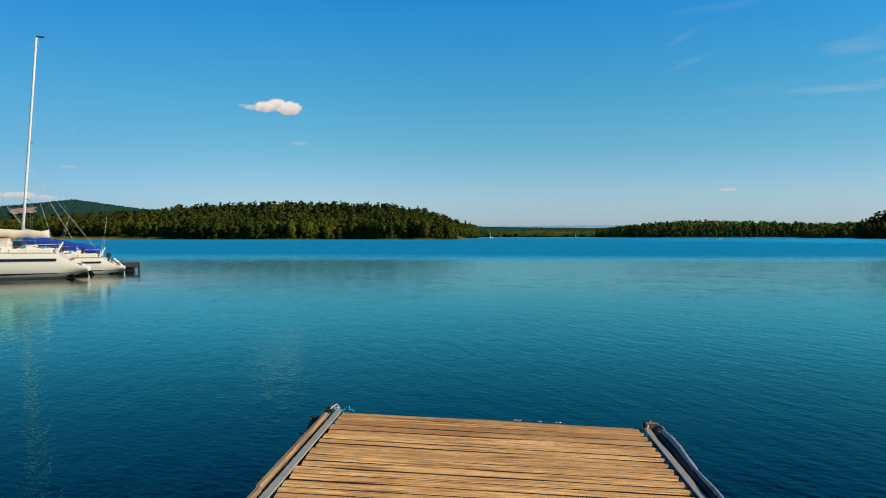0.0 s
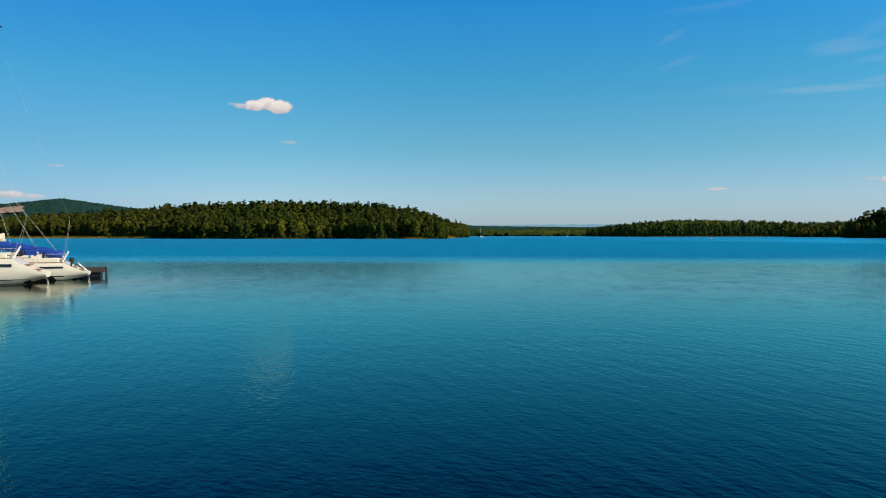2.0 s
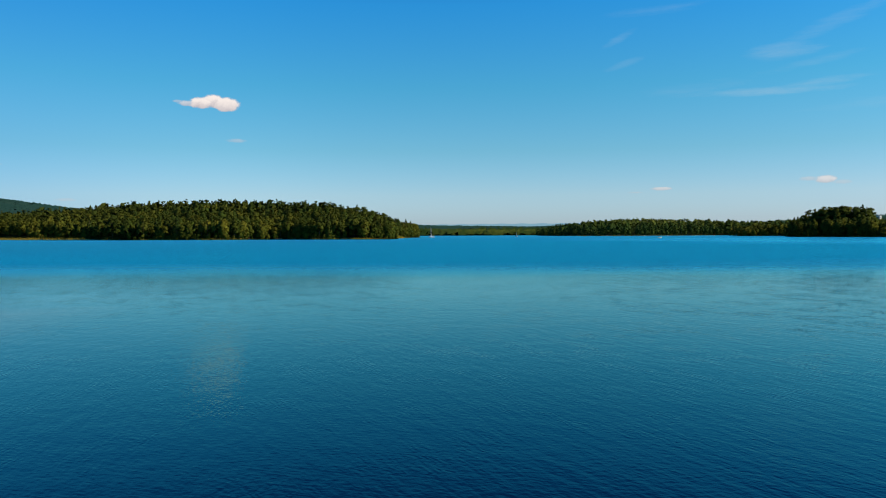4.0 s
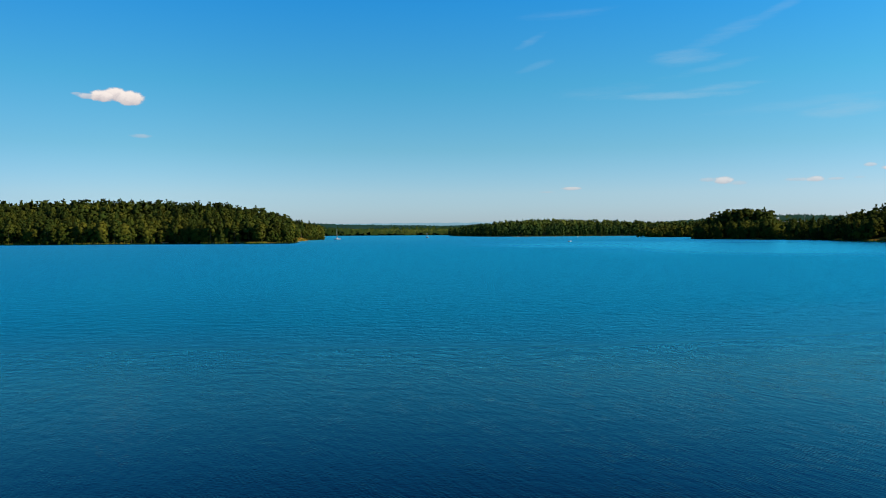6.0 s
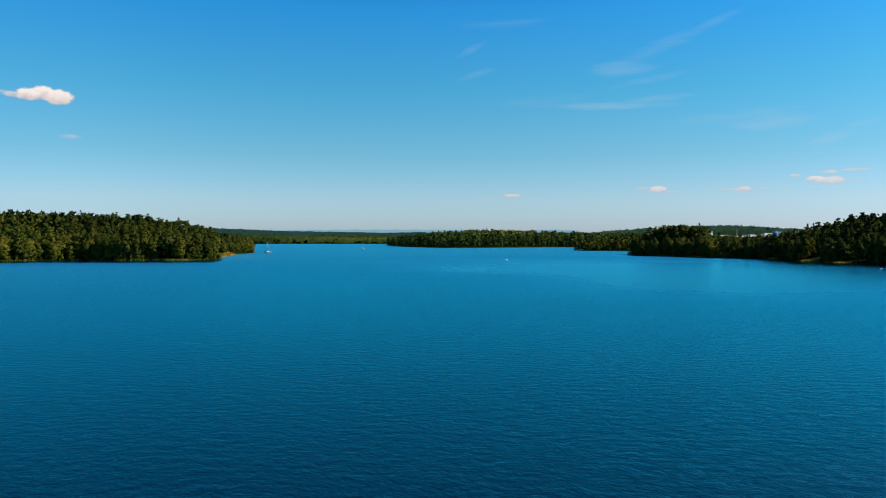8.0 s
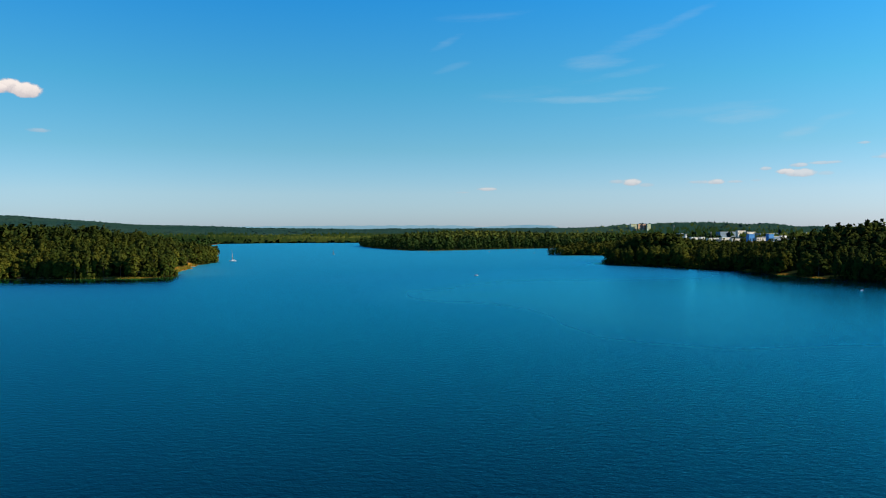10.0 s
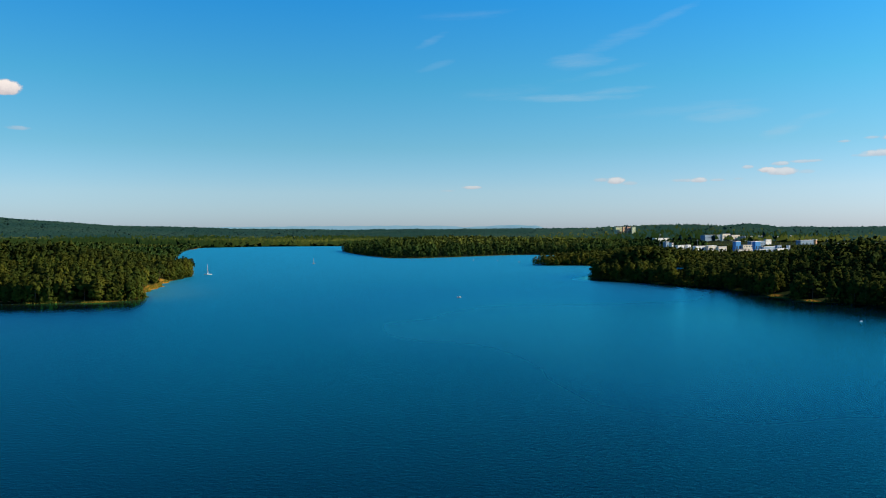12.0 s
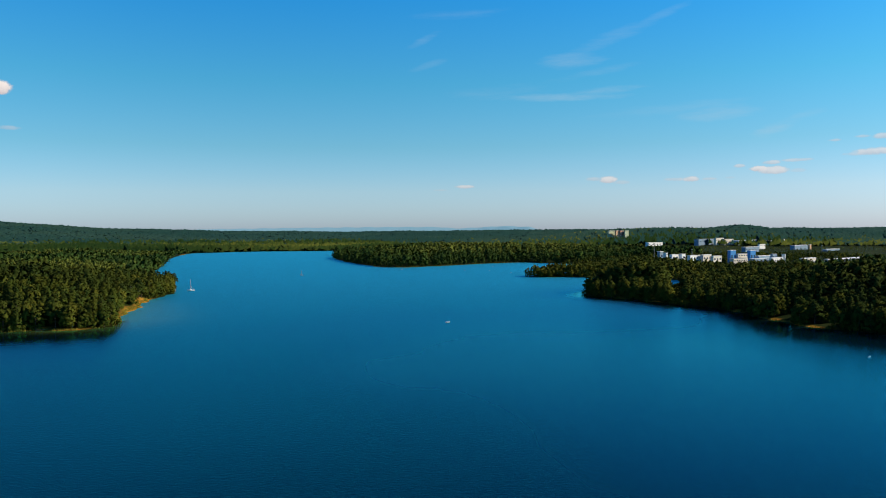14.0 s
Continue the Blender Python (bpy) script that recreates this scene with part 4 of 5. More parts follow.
# ---- moored yachts ----
def hull_rings(length, beam, free, draft, scoop):
    """Rings from stern to bow; scoop: how far the low stern platform slopes up to the deck."""
    xs = [scoop * k for k in (0.0, 0.25, 0.5, 0.75)] if scoop else []
    xs += [scoop + (length - scoop) * k / 14 for k in range(15)]
    rings = []
    for x in xs:
        k = x / length
        e = min(1.0, x / scoop) if scoop else 1.0
        wide = beam / 2 * (0.62 + 1.10 * k - 0.73 * k * k if k < 0.5 else (0.9875) * (1 - ((k - 0.5) / 0.5) ** 2.3)) + 0.01
        top = free * (1 + 0.22 * k * k)
        top = 0.36 * free + (top - 0.36 * free) * e ** 1.4
        low = -draft * (0.25 + 0.75 * math.sin(math.pi * min(1, 0.15 + k * 0.85)))
        low = 0.16 * free * (1 - e) + low * e
        ring = []
        for j in range(9):
            a = j / 8
            z = low + (top - low) * a ** 0.8
            yy = wide * (0.12 + 0.88 * math.sin(a ** 0.36 * math.pi / 2)) * (0.9 + 0.1 * e)
            ring.append((x + (0.5 * a * k ** 6), yy, z))
        rings.append(ring + [(p[0], -p[1], p[2]) for p in reversed(ring)])
    return rings


def yacht(m, label, length, beam, free, mast_x, mast_top, rake, boom_len, boom_z, boom_drop, cloth, jacks, scoop, fat):
    t = thing("sailing_yacht", m, label, "sailboat", "yachts at the pontoon")
    hull = part("hull", loft(hull_rings(length, beam, free, 0.35, scoop)), GEL, t, smooth=True)
    hull.data.set_sharp_from_angle(angle=radians(40))
    for name, lo, hi, mat in (("stripe", free * 0.66, free * 0.78, STRIPE), ("waterline_band", -0.10, 0.13, ANTIFOUL)):
        bm = bmesh.new()
        rings = hull_rings(length, beam, free, 0.35, scoop)
        for side in (1, -1):
            rows = []
            for ring in [r for r in rings[:-1] if r[8][2] > hi + 0.02 and r[0][2] < lo + 0.08 + (hi > 0.3)]:
                half = ring[:9]
                col = []
                for z in (lo, hi):
                    yy = np.interp(z, [p[2] for p in half], [p[1] for p in half]) + 0.03
                    xx = np.interp(z, [p[2] for p in half], [p[0] for p in half])
                    col.append(bm.verts.new((xx, side * yy, z)))
                rows.append(col)
            for q, r in zip(rows, rows[1:]):
                bm.faces.new((q[0], r[0], r[1], q[1]))
        bmesh.ops.solidify(bm, geom=bm.faces[:], thickness=0.006)
        part(name, bm, mat, hull)
    rings = hull_rings(length, beam, free, 0.35, scoop)
    for side in (1, -1):
        edge = [(r[8][0], side * (r[8][1] - 0.03), r[8][2] + 0.02) for r in rings[4:]]
        part("toe_rail", tube(edge, 0.028, 6), BEAM, hull)
        for k in (2, 4, 6, 8, 10, 12):
            part("stanchion", tube([edge[k], (edge[k][0], edge[k][1], edge[k][2] + 0.6)], 0.008), CHROME, t)
        for up in (0.32, 0.6):
            part("lifeline", tube([(e[0], e[1], e[2] + up) for e in edge[2:13:2]], 0.0025, 4), WIRE, t)
    for side in (1, -1):
        part("name_bar", box((0.42, 0.012, 0.05), (scoop + 0.75, side * (beam * 0.335 + 0.075), free * 0.50), 0.003, turn=pose(0, 0, 0, 0, 0, side * 3.0)), STRIPE, hull, "dark lettering bar")
    part("companionway_roof", box((1.1, 0.9, 0.07), (mast_x - 2.2, 0, free + 0.52), 0.02), GEL, t)
    part("sheet_rope", coil(3, 0.16, 0.05, 0.3, 0.016), ROPE, t).matrix_basis = pose(scoop + 0.45, 0.35, free + 0.03)
    part("hull_fender", tube([(scoop + 2.4, -beam * 0.485, free * 0.85), (scoop + 2.4, -beam * 0.50, free * 0.35)], 0.11, 10), SAIL, t, "white inflatable fender", True)
    part("cockpit_locker", box((0.5, 0.5, 0.28), (2.7, -0.55, free + 0.30), 0.04), GEL, t)
    part("grill_box", box((0.42, 0.34, 0.30), (3.1, 0.55, free + 0.46), 0.04), RUBBER, t)
    cab = [[(mast_x - 2.9 + dx, yy * s, free + dz) for yy, dz in ((0.85, 0.0), (0.72, 0.40), (0.0, 0.46), (-0.72, 0.40), (-0.85, 0.0))] for dx, s in ((0, 1.0), (2.6, 0.95), (3.9, 0.5))]
    cabin = part("cabin", loft(cab), GEL, t)
    for side in (-1, 1):
        for x0 in (-2.4, -1.2):
            part("cabin_window", box((0.85, 0.02, 0.17), (mast_x + x0 + 0.4, side * 0.815, free + 0.20), 0.005, turn=pose(0, 0, 0, side * 18)), GLASS, cabin)
        part("coaming", box((1.9, 0.16, 0.26), (scoop + 1.15, side * beam * 0.34, free + 0.12), 0.04), GEL, t)
        part("winch", tube([(scoop + 1.5, side * beam * 0.34, free + 0.25), (scoop + 1.5, side * beam * 0.34, free + 0.40)], 0.06, 10), CHROME, t)
    part("hatch", box((0.10, 0.62, 0.55), (mast_x - 2.95, 0, free + 0.22), 0.02), GLASS, t)
    part("sprayhood", loft([[(mast_x - 2.7 + dx, yy * s, free + 0.35 + dz * s) for yy, dz in ((0.75, 0), (0.62, 0.32), (0, 0.42), (-0.62, 0.32), (-0.75, 0))] for dx, s in ((0, 1.0), (0.5, 0.9), (0.9, 0.4))]), cloth, t)
    mast = part("mast", tube([(mast_x - rake * k, 0, free + 0.4 + (mast_top - free - 0.4) * k) for k in (0, 0.25, 0.5, 0.75, 1)], 0.075, 10, taper=0.75), ALU, t, smooth=True)
    for k, w in ((0.24, 0.75), (0.51, 0.5)):
        z = free + 0.4 + (mast_top - free - 0.4) * k
        part("spreader", tube([(mast_x - rake * k - 0.1, -w, z), (mast_x - rake * k, 0, z + 0.03), (mast_x - rake * k - 0.1, w, z)], 0.018), CHROME, mast)
    part("wind_vane", box((0.42, 0.03, 0.09), (mast_x - rake - 0.18, 0, mast_top + 0.05), 0.01), STRIPE, mast)
    end = (mast_x - boom_len, 0, boom_z - boom_drop)
    part("boom", tube([(mast_x, 0, boom_z - 0.12), (end[0], 0, end[2] - 0.12)], 0.055, 8), ALU, t)
    rings = []
    for i in range(15):
        k = i / 14
        r = fat * (1 - 0.25 * k) * (1 + 0.12 * math.sin(i * 2.3))
        c = (mast_x - 0.05 - (boom_len - 0.1) * k, 0.03 * math.sin(i * 1.1), boom_z - boom_drop * k + 0.03 * math.sin(i * 1.9))
        rings.append([(c[0], c[1] + 0.75 * r * math.cos(b), c[2] + r * math.sin(b)) for b in (j * math.tau / 10 for j in range(10))])
    part("sail_cover", loft(rings), cloth, t, smooth=True)
    top = (mast_x - rake, 0, mast_top)
    part("backstay", tube([top, (0.9, 0, 3.0)], 0.0025, 4), WIRE, t)
    for side in (-1, 1):
        part("backstay_leg", tube([(0.9, 0, 3.0), (scoop + 0.05, side * 0.7, free)], 0.0045, 4), WIRE, t)
        for k in (0.24, 0.51, 1.0):
            z = free + 0.4 + (mast_top - free - 0.4) * k
            part("shroud", tube([(mast_x - rake * k, 0, z), (mast_x - 0.25, side * beam * 0.46, free)], 0.0028, 4), WIRE, t)
        for k in jacks:
            part("lazy_jack", tube([(mast_x - rake * 0.4, 0, free + (mast_top - free) * 0.42), (mast_x - boom_len * k, side * 0.15, boom_z - boom_drop * k)], 0.004, 4), WIRE, t)
        part("pushpit", tube([(scoop + 0.08, side * 0.62, free), (scoop + 0.08, side * 0.66, free + 0.45), (scoop + 0.8, side * beam * 0.36, free + 0.45), (scoop + 0.8, side * beam * 0.36, free)], 0.008), ALU, t)
    part("forestay", tube([top, (length - 0.1, 0, free * 1.25)], 0.0025, 4), WIRE, t)
    part("boarding_ladder", ladder(), CHROME, t)
    for k in (0.30, 0.62):
        part("transom_step", box((0.26, beam * 0.42, 0.05), (scoop * k, 0, 0.36 * free + 0.64 * free * k ** 1.4 + 0.03), 0.012), BEAM, t, "brown wooden step")
    part("danbuoy", tube([(scoop + 0.25, -0.75, free), (scoop - 0.05, -0.80, free + 0.55)], 0.05, 8, taper=0.8), SAIL, t, "white rescue pole")
    part("tiller", tube([(scoop + 0.2, 0, free + 0.1), (scoop + 1.2, 0, free + 0.35)], 0.025, 6), BEAM, t)
    return t


def ladder():
    bm = bmesh.new()
    for side in (-0.14, 0.14):
        tube([(0.55, side, 0.75), (0.12, side, 0.35), (-0.02, side, -0.25)], 0.014, 6, bm)
    for k in range(4):
        tube([(0.36 - 0.11 * k, -0.14, 0.55 - 0.22 * k), (0.36 - 0.11 * k, 0.14, 0.55 - 0.22 * k)], 0.014, 6, bm)
    return bm


yacht(pose(-16.95, 35.3, 0.13, 0, 0, 200) @ Matrix.Scale(0.93, 4), "cream sailing yacht with dark stripe and cream boom cover", 10.5, 3.1, 1.10, 6.25, 14.2, 0.6, 4.47, 2.16, 0.10, CREAMCLOTH, (0.35, 0.8), 1.35, 0.25)
yacht(pose(-16.8, 38.9, 0.09, 0, 0, 200) @ Matrix.Scale(0.95, 4), "white sailing yacht with bright blue boom cover", 9.0, 2.9, 0.78, 5.05, 12.55, 0.80, 3.85, 1.84, 0.66, BLUECLOTH, (0.4, 0.7, 0.95), 1.1, 0.29)
motor = thing("outboard_motor", pose(-17.25, 38.05, 0.92), "small black outboard motor clamped at a stern", "motor")
part("cowl", box((0.22, 0.18, 0.22), (0, 0, 0.05), 0.05), RUBBER, motor)
part("shaft", tube([(0, 0, -0.05), (-0.12, 0.1, -0.40)], 0.05, 8), RUBBER, motor)
pontoon = thing("pontoon", pose(-17.35, 42.1, 0, 0, 0, 20), "dark brown floating timber pontoon behind the yachts", "pontoon")
for k in range(40):
    part("deck_board", box((0.14, 1.7, 0.045), (-0.1 - k * 0.16, 0, 0.42), 0.008), DARKWOOD_AND_SHADE, pontoon)
part("side_beam", box((6.4, 0.10, 0.18), (-3.25, -0.82, 0.30), 0.01), DARKWOOD_AND_SHADE, pontoon)
part("float", box((6.0, 1.4, 0.4), (-3.25, 0, 0.05), 0.04), RUBBER, pontoon)
part("end_post", tube([(0.02, -0.7, -1.5), (0.02, -0.7, 0.50)], 0.06, 10), DARKWOOD_AND_SHADE, pontoon)


# ---- boats and buoys on the open water ----
def small_yacht(m, label, length, mast, sail):
    t = thing("sailing_boat", m, label, "sailboat", "sailing boats out on the lake")
    part("hull", loft(hull_rings(length, length * 0.32, 0.75, 0.3, 0.0)), SAIL, t)
    part("cabin", box((length * 0.3, length * 0.18, 0.45), (length * 0.55, 0, 0.95), 0.1), SAIL, t)
    part("mast", tube([(length * 0.6, 0, 0.7), (length * 0.58, 0, mast)], 0.14, 8, taper=0.7), ALU, t)
    part("boom", tube([(length * 0.6, 0, 1.6), (length * 0.15, 0.3, 1.6)], 0.07, 6), ALU, t)
    bm = bmesh.new()
    rows = []
    for i in range(7):
        k = i / 6
        z = 1.7 + (mast - 2.0) * k
        w = length * sail * (1 - k) + 0.05
        rows.append([bm.verts.new((length * 0.58 - w * u, 0.25 * math.sin(math.pi * u) * (1 - k) + 0.3 * u * (1 - k), z)) for u in (0, 0.33, 0.66, 1)])
    for q, r in zip(rows, rows[1:]):
        for j in range(3):
            bm.faces.new((q[j], q[j + 1], r[j + 1], r[j]))
    bmesh.ops.solidify(bm, geom=bm.faces[:], thickness=0.02)
    part("mainsail", bm, SAIL, t)
    return t


small_yacht(pose(51.5, 753, 0, 0, 0, 190), "white yacht with a tall bare mast at anchor", 6.2, 9.8, 0.09)
small_yacht(pose(168, 926, 0, 0, 0, 120), "small dinghy under a narrow white sail", 4.6, 6.4, 0.26)


def buoy(m):
    t = thing("buoy", m, "small white swimming buoy afloat", "buoy", "line of buoys")
    bm = bmesh.new()
    bmesh.ops.create_icosphere(bm, subdivisions=2, radius=0.55, matrix=Matrix.Translation((0, 0, 0.2)))
    part("float", bm, SAIL, t, smooth=True)
    part("eye", tube([(0, 0, 0.7), (0, 0, 0.95)], 0.08, 6), CHROME, t)
    return t


first = buoy(pose(367, 940, 0))
for x, yy in ((389, 915), (398, 872), (345, 965), (430, 1000), (300, 985)):
    copy_thing(first, pose(x, yy, 0))


def rowing_boat(m, label, mat, length=3.6):
    t = thing("rowing_boat", m, label, "boat", "small boats")
    bm = bmesh.new()
    outer = []
    for i in range(9):
        k = i / 8
        w = 0.6 * math.sin(math.pi * (0.18 + 0.82 * k)) ** 0.7 if k < 1 else 0.03
        outer.append([(k * length - length / 2, w * math.cos(a), 0.42 + 0.12 * k * k - 0.52 * max(0, math.sin(a))) for a in (j * math.pi / 6 for j in range(7))])
    rings = [[bm.verts.new(p) for p in r] for r in outer]
    for q, r in zip(rings, rings[1:]):
        for j in range(6):
            bm.faces.new((q[j], q[j + 1], r[j + 1], r[j]))
    bm.faces.new(rings[0])
    bmesh.ops.recalc_face_normals(bm, faces=bm.faces[:])
    bmesh.ops.solidify(bm, geom=bm.faces[:], thickness=0.04)
    part("hull", bm, mat, t)
    for x in (-0.7, 0.5):
        part("thwart", box((0.22, 1.0, 0.04), (x, 0, 0.30), 0.006), BEAM, t)
    return t


rowing_boat(pose(175.5, 467, 0, 0, 0, 15), "small pale rowing boat on the open water", SAIL, 2.6)
small = Matrix.Diagonal((0.6, 0.6, 0.6, 1))
for x, yy in ((287.0, 306.5), (288.6, 307.4)):
    copy_thing(first, pose(x, yy, 0) @ small)
for x, yy, a in ((-62, 528, 5), (-55, 526, -4), (-72, 531, 8), (-26, 516.5, 0)):
    d = inland(np.array([x]), np.array([yy]))
    rowing_boat(pose(x, yy, max(0.0, float(land_height(np.array([x]), np.array([yy]), d)[0])) + 0.1, 0, 0, a), "weathered wooden rowing boat drawn up on the wooded shore", BEAM, 4.2)


# ---- shore things ----
def dead_tree(m, label):
    t = thing("dead_tree", m, label, "tree")
    bm = tube([(0, 0, -0.3), (0.1, 0, 2.5), (0.0, 0.1, 5.5), (0.2, 0.1, 8.5)], 0.16, 8, taper=0.2)
    part("trunk", bm, BIRCH, t)
    for k in range(9):
        a, z = k * 2.3, 2.2 + k * 0.65
        ln = 2.2 - k * 0.17
        part("limb", tube([(0.05, 0.05, z), (ln * 0.5 * math.cos(a), ln * 0.5 * math.sin(a), z + 0.5), (ln * math.cos(a), ln * math.sin(a), z + 0.6)], 0.08, 5, taper=0.3), BIRCH, t)
    return t


def on_land(x, yy, dz=0.0):
    d = inland(np.array([float(x)]), np.array([float(yy)]))
    return float(land_height(np.array([float(x)]), np.array([float(yy)]), d)[0]) + dz


dead_tree(pose(-11, 515.5, on_land(-11, 515.5)), "bare pale dead tree at the water's edge")
dead_tree(pose(36, 742, on_land(36, 742)), "pale bare leaning tree on the peninsula's tip")
# Made-up shed in place of a small sunlit orange patch on the shore.
shed = thing("shed", pose(357, 481, on_land(357, 481), 0, 0, 30), "small orange brown shed standing in for a sunlit patch", "shed")
part("wall", box((2.6, 2.2, 2.3), (0, 0, 1.15), 0.02), ORANGE, shed)
part("roof", loft([[(x, yy, 2.3 + z) for yy, z in ((-1.4, -0.1), (0, 0.8), (1.4, -0.1))] for x in (-1.6, 1.6)]), GREYROOF, shed)
part("door", box((0.85, 0.06, 1.9), (-0.3, -1.12, 0.95), 0.01), BEAM, shed)

# low bushes that hang over the water
p = np.concatenate([keep(spots(-260, 45, 505, 800, 2.6), -0.3, 4.0), keep(spots(318, 410, 300, 640, 2.8), -0.3, 4.0)])
p = p[(sandiness(p[:, 0], p[:, 1], 0) < 0.4) & ~clearing(p[:, 0], p[:, 1])]
q = keep(spots(330, 460, 470, 640, 2.2), 0.5)
p = np.concatenate([p, q[lane(q[:, 0], q[:, 1])]])
n = len(p)
z = np.maximum(land_height(p[:, 0], p[:, 1], inland(p[:, 0], p[:, 1])), 0) - 0.3
BUSHES = {"bush": [(*crown("broad", 44, 0.14), 0) for _ in range(5)]}
bushes = plant("shore_bushes", np.column_stack([p, z]), rng.uniform(1.6, 4.5, n), ["bush"] * n, BUSHES, [LEAF], "low dark green bushes overhanging the water")
bushes["category"] = "bushes"


# reeds and tall yellow grass at the water's edge
def reeds(name, x0, x1, y0, y1, gap, lo, hi, tall, label, near_sand=False, patchy=False):
    p = keep(spots(x0, x1, y0, y1, gap), lo, hi)
    if near_sand:
        p = p[sandiness(p[:, 0], p[:, 1], 0) > 0.3]
    if patchy:
        p = p[np.sin(p[:, 0] * 0.11 + 1.3 * np.sin(p[:, 0] * 0.043)) > -0.25]
    n = len(p)
    z = np.maximum(land_height(p[:, 0], p[:, 1], inland(p[:, 0], p[:, 1])), -0.1)
    h, a, w = tall * rng.uniform(0.5, 1.2, n), rng.uniform(0, math.tau, n), rng.uniform(0.12, 0.35, n)
    c, s = np.cos(a) * w, np.sin(a) * w
    v = np.stack([np.stack([p[:, 0] - c, p[:, 1] - s, z], 1), np.stack([p[:, 0] + c, p[:, 1] + s, z], 1),
                  np.stack([p[:, 0] + rng.normal(0, 0.3, n), p[:, 1] + rng.normal(0, 0.3, n), z + h], 1), np.stack([p[:, 0] - s * 0.8, p[:, 1] + c * 0.8, z], 1)], 1)
    f = (np.array([(0, 1, 2), (1, 3, 2), (3, 0, 2)])[None] + (np.arange(n) * 4)[:, None, None]).reshape(-1, 3)
    return tagged(new(name, fast_mesh(name, v.reshape(-1, 3), f, [REED], {"tone": np.repeat(rng.uniform(0, 1, n), 4)})), label, "reeds", kind="stuff")


reeds("reed_bed", -400, -215, 560, 660, 1.1, -7, 1.5, 1.9, "yellow green reed bed in front of the woods")
reeds("shore_grass", -215, 45, 505, 760, 0.6, -0.6, 2.5, 0.9, "yellowish grass along the peninsula's shore", True)
reeds("waterline_grass", -215, 2, 508, 600, 0.8, -1.6, 0.9, 1.1, "yellow green grass in patches at the waterline", False, True)
reeds("far_shore_reeds", 284, 530, 1030, 1140, 1.6, -2.5, 1.0, 1.6, "pale green reeds along the far headland")
reeds("spit_shore_grass", 318, 365, 370, 600, 0.9, -0.8, 1.5, 0.9, "yellow green grass on the shaded shore", True)

# ---- town ----
def building(x, y, wide, deep, low, high, wall, rows, label, roof=GREYROOF):
    """A flat-roofed block with window rows, placed and sized to fit the camera's view; low and high: its foot and its
    eaves over the lake, before scaling.
    """
    t = thing("building", pose(x, y, low, 0, 0, 20.0), label, "building", "town buildings")
    # Heights scaled by group to fit the camera's view.
    tall = (high - low) * (1.0 if y > 1100 or y < 780 else 0.92 if wall is BLUEPANEL else 0.76)
    part("wall", box((wide, deep, tall), (0, 0, tall / 2), 0.1), wall, t)
    part("roof", box((wide + 0.6, deep + 0.6, 0.5), (0, 0, tall + 0.25), 0.1), roof, t)
    n = max(1, int(wide / 5))
    small = 1.0 if y < 1100 else 0.65
    for r in range(rows):
        for k in range(n):
            w = wide / n
            part("window", box((w * 0.5 * small, 0.12, tall / rows * 0.26 * small), (-wide / 2 + (k + 0.5) * w, -deep / 2 - 0.03, (r + 0.55) * tall / rows)), WINDOW, t)
    return t


building(554.4, 797.6, 3.1, 4.0, 7.6, 26.4, WHITEWALL, 4, "tall narrow white tower above the trees")
building(567.9, 825.8, 7.0, 4.0, 11.4, 25.9, STEELBLUE, 1, "grey blue shed beside the white tower", WHITEWALL)
building(601.6, 845.7, 13.8, 4.0, 9.9, 20.2, WHITEWALL, 1, "low white hall among the trees", WHITEWALL)
building(617.6, 850.7, 7.7, 4.0, 9.4, 20.5, WHITEWALL, 1, "low white hall among the trees", WHITEWALL)
building(621.8, 833.3, 24.8, 4.0, 10.0, 18.8, WHITEWALL, 1, "low white hall among the trees", WHITEWALL)
building(638.0, 833.0, 18.6, 4.0, 8.3, 19.9, CREAMWALL, 1, "cream workshop with a flat roof", WHITEWALL)
building(642.8, 820.7, 18.3, 4.0, 8.7, 18.1, CREAMWALL, 1, "cream workshop with a flat roof", WHITEWALL)
building(678.1, 834.8, 12.6, 4.0, 4.6, 23.3, BLUEPANEL, 1, "bright blue clad factory block", WHITEWALL)
building(696.7, 838.9, 24.3, 4.0, 4.0, 21.5, CREAMWALL, 3, "cream factory building with window rows")
building(701.0, 826.8, 12.6, 4.0, 4.4, 23.1, BLUEPANEL, 1, "bright blue clad factory block", WHITEWALL)
building(703.0, 810.2, 27.3, 4.4, 5.0, 18.7, STEELBLUE, 1, "low light grey hall", WHITEWALL)
building(668.5, 811.7, 32.9, 5.3, 3.1, 15.9, CREAMWALL, 2, "low cream annex in front of the factory")
building(696.4, 807.2, 37.8, 6.1, 5.3, 14.8, STEELBLUE, 1, "low grey store in front of the factory", WHITEWALL)
building(730.0, 821.9, 11.1, 4.0, 4.0, 20.7, STEELBLUE, 2, "pale grey square building")
building(734.5, 809.7, 1.7, 4.0, 4.4, 20.2, WHITEWALL, 1, "slim white chimney block", WHITEWALL)
building(718.1, 804.9, 26.1, 4.2, 6.3, 15.2, WHITEWALL, 1, "low white garage row", WHITEWALL)
building(1177.0, 1502.6, 72.5, 11.7, 2.3, 24.5, STEELBLUE, 2, "large blue grey factory hall far off")
building(1200.3, 1483.9, 33.8, 5.4, 2.4, 27.0, CREAMWALL, 2, "large cream factory hall far off")
building(1223.3, 1481.1, 38.4, 6.2, 2.1, 24.2, CREAMWALL, 2, "large cream factory hall far off")
building(1282.4, 1486.9, 105.5, 17.0, 9.0, 20.8, STEELBLUE, 1, "long pale hall far off", WHITEWALL)
building(1350.9, 1484.0, 69.6, 11.2, 8.1, 20.1, STEELBLUE, 1, "long pale hall far off", WHITEWALL)
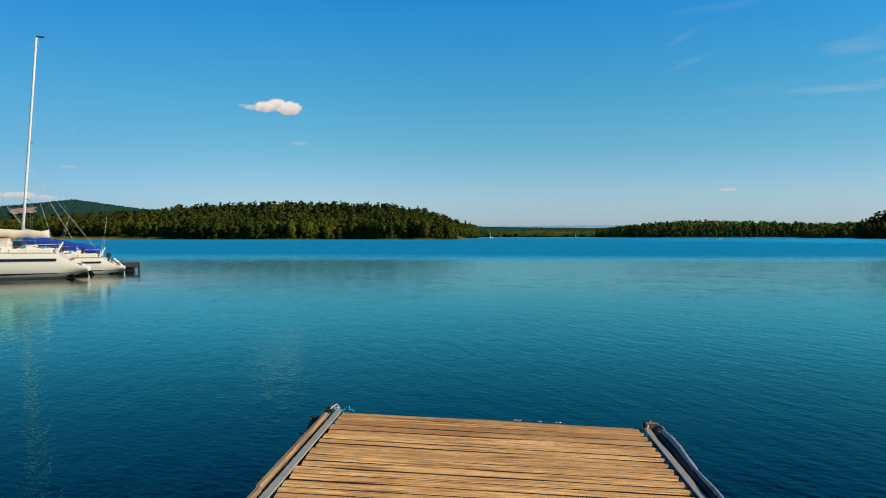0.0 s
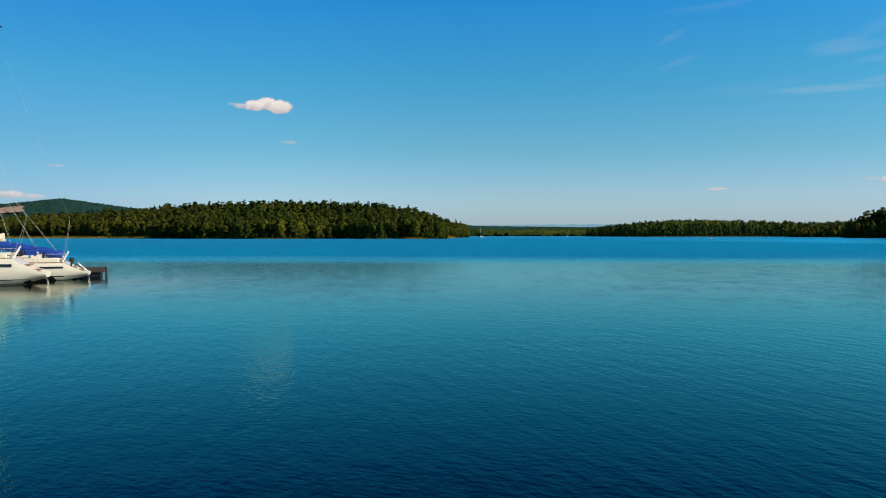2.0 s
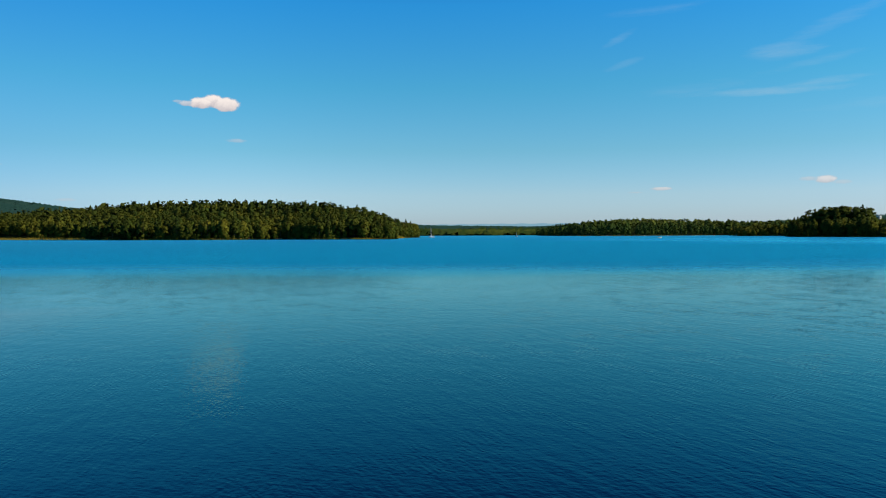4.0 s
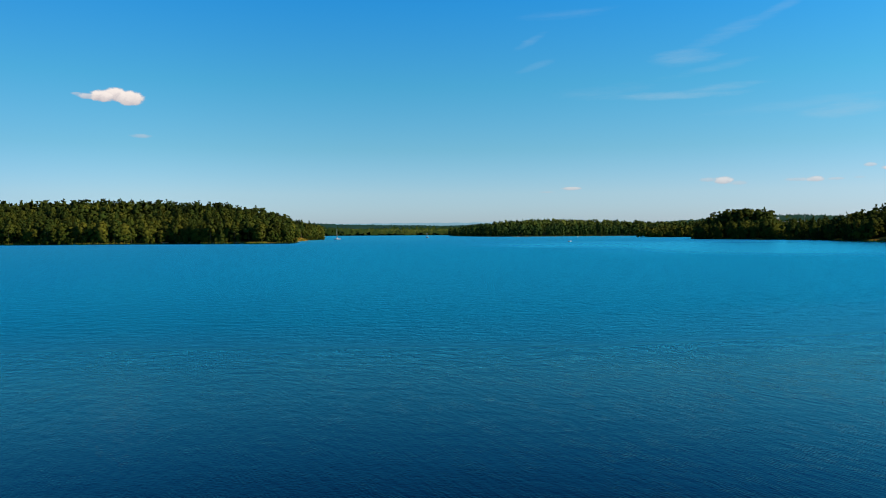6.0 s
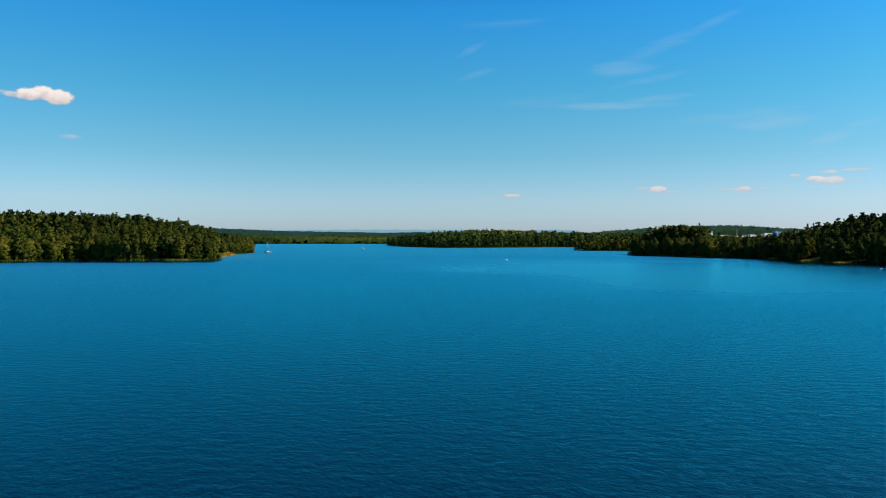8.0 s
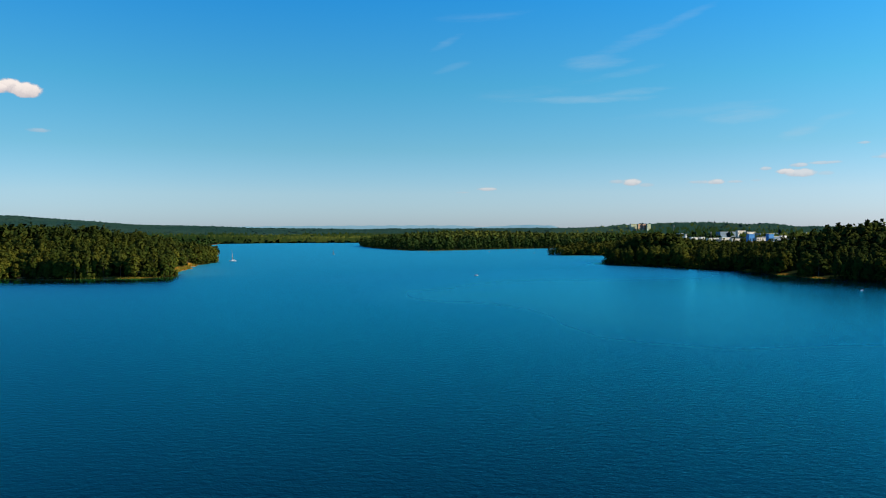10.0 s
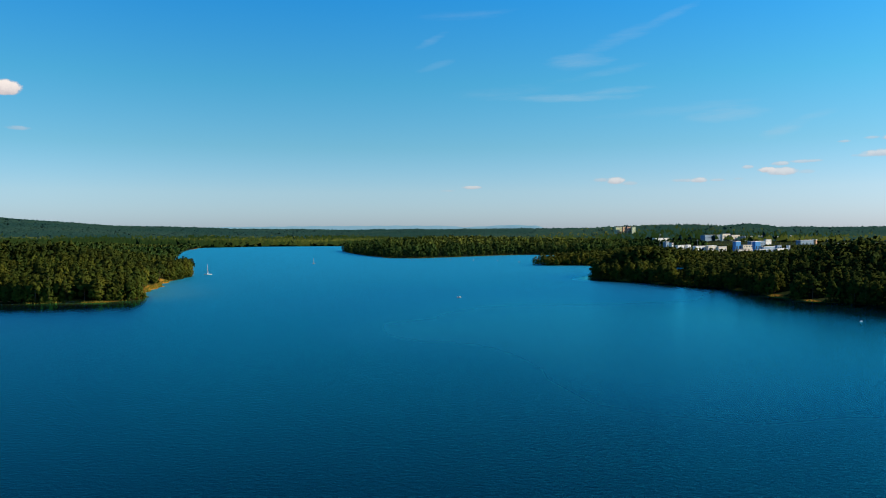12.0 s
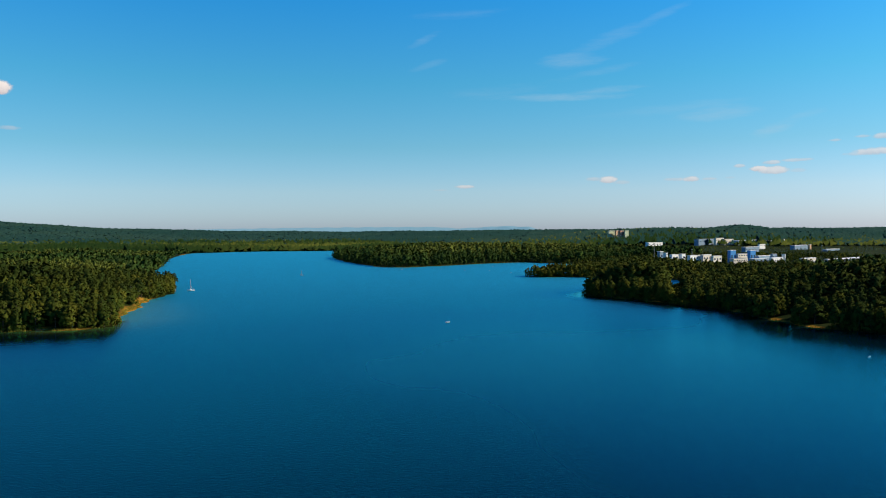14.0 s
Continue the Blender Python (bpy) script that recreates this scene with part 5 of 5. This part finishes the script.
building(1379.9, 1479.2, 16.5, 4.0, 7.7, 22.4, WHITEWALL, 2, "white block at the end of a hall")
building(1152.2, 1299.3, 23.7, 4.0, 2.4, 16.2, WHITEWALL, 2, "white gabled building far off")
building(986.0, 1145.6, 46.8, 7.5, 6.8, 15.7, STEELBLUE, 1, "low grey hall among the trees", WHITEWALL)
building(1146.1, 1195.4, 56.0, 9.0, -1.5, 15.7, STEELBLUE, 1, "long blue grey hall far off", WHITEWALL)
building(1160.4, 1185.1, 6.5, 4.0, -3.6, 16.7, ORANGE, 1, "small orange red tower block", WHITEWALL)
building(1120.5, 1098.4, 50.3, 8.1, 1.7, 13.7, STEELBLUE, 1, "grey hall with a pale roof", WHITEWALL)
building(1182.6, 1076.6, 60.7, 9.8, 1.2, 10.2, WHITEWALL, 1, "long white hall far off", WHITEWALL)
building(738.5, 776.5, 31.3, 5.0, 3.0, 13.0, CREAMWALL, 1, "low cream building among trees", WHITEWALL)
building(756.8, 764.8, 10.1, 4.0, 3.1, 11.7, CREAMWALL, 1, "small cream building among trees", WHITEWALL)
building(786.7, 759.6, 76.6, 12.3, -0.1, 12.6, STEELBLUE, 1, "long low hall with pale roof", WHITEWALL)
building(1066.3, 1541.4, 54.4, 8.8, 8.4, 17.5, WHITEWALL, 1, "low white hall far off", WHITEWALL)
building(1071.9, 1730.3, 27.6, 4.4, 28.0, 45.3, GREENWALL, 4, "green end of a tall apartment block")
building(1082.8, 1721.2, 15.0, 4.0, 27.9, 45.2, ORANGE, 4, "orange part of a tall apartment block")
building(1096.4, 1721.7, 15.1, 4.0, 27.8, 45.1, REDWALL, 4, "red part of a tall apartment block")
building(1107.3, 1717.9, 15.1, 4.0, 27.7, 45.0, GREENWALL, 4, "green end of a tall apartment block")
for x, yy, top in ((555.0, 819.7, 32.7), (615.7, 830.2, 25.1), (1023.4, 1026.5, 21.1)):
    foot = on_land(x, yy)
    mast = thing("lattice_mast", pose(x, yy, foot), "thin grey lattice mast above the trees", "mast", "town masts")
    part("pole", tube([(0, 0, 0), (0, 0, top - foot)], 0.5, 6, taper=0.4), STEEL, mast)
    part("head", box((1.6, 1.6, 1.2), (0, 0, top - foot - 1.0), 0.1), STEEL, mast)

# bare brown field on the far hill, and glowing blue backdrop mountains on the horizon
FIELD = plain("bare brown field", (0.42, 0.29, 0.19), 0.95, vary=0.6, scale=0.02)
HAZY, _, hazy = material("glowing haze blue mountains")
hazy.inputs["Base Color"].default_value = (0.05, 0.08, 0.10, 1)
# Mountains emit their haze blue instead of being lit.
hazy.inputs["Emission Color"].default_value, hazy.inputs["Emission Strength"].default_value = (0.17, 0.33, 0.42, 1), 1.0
bm = bmesh.new()
rows = []
for i in range(9):
    r = 3300 + i * 30
    row = []
    for j in range(13):
        b = radians(-30.4 + j * 0.125 + 0.1 * math.sin(i * 1.3))
        x, yy = r * math.sin(b), r * math.cos(b)
        row.append(bm.verts.new((x, yy, on_land(x, yy, 12.0 + 1.5 * math.sin(j * 1.7)))))
    rows.append(row)
for q, r in zip(rows, rows[1:]):
    for j in range(12):
        bm.faces.new((q[j], q[j + 1], r[j + 1], r[j]))
me = bpy.data.meshes.new("field")
bm.to_mesh(me)
bm.free()
me.materials.append(FIELD)
tagged(new("field", me), "bare reddish brown clearing on the wooded hill", "field", kind="structure")
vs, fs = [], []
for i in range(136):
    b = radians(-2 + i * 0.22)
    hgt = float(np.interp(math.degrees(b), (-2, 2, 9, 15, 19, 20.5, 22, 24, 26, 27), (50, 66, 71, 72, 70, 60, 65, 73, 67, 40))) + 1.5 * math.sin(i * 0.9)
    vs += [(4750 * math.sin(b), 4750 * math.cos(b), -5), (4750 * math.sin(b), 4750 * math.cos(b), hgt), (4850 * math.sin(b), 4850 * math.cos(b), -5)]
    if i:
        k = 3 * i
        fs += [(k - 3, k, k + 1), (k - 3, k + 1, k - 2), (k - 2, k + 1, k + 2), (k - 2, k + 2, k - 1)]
tagged(new("backdrop", fast_mesh("backdrop", np.array(vs), np.array(fs), [HAZY])), "pale blue glowing mountain backdrop on the horizon", "mountains", kind="structure")
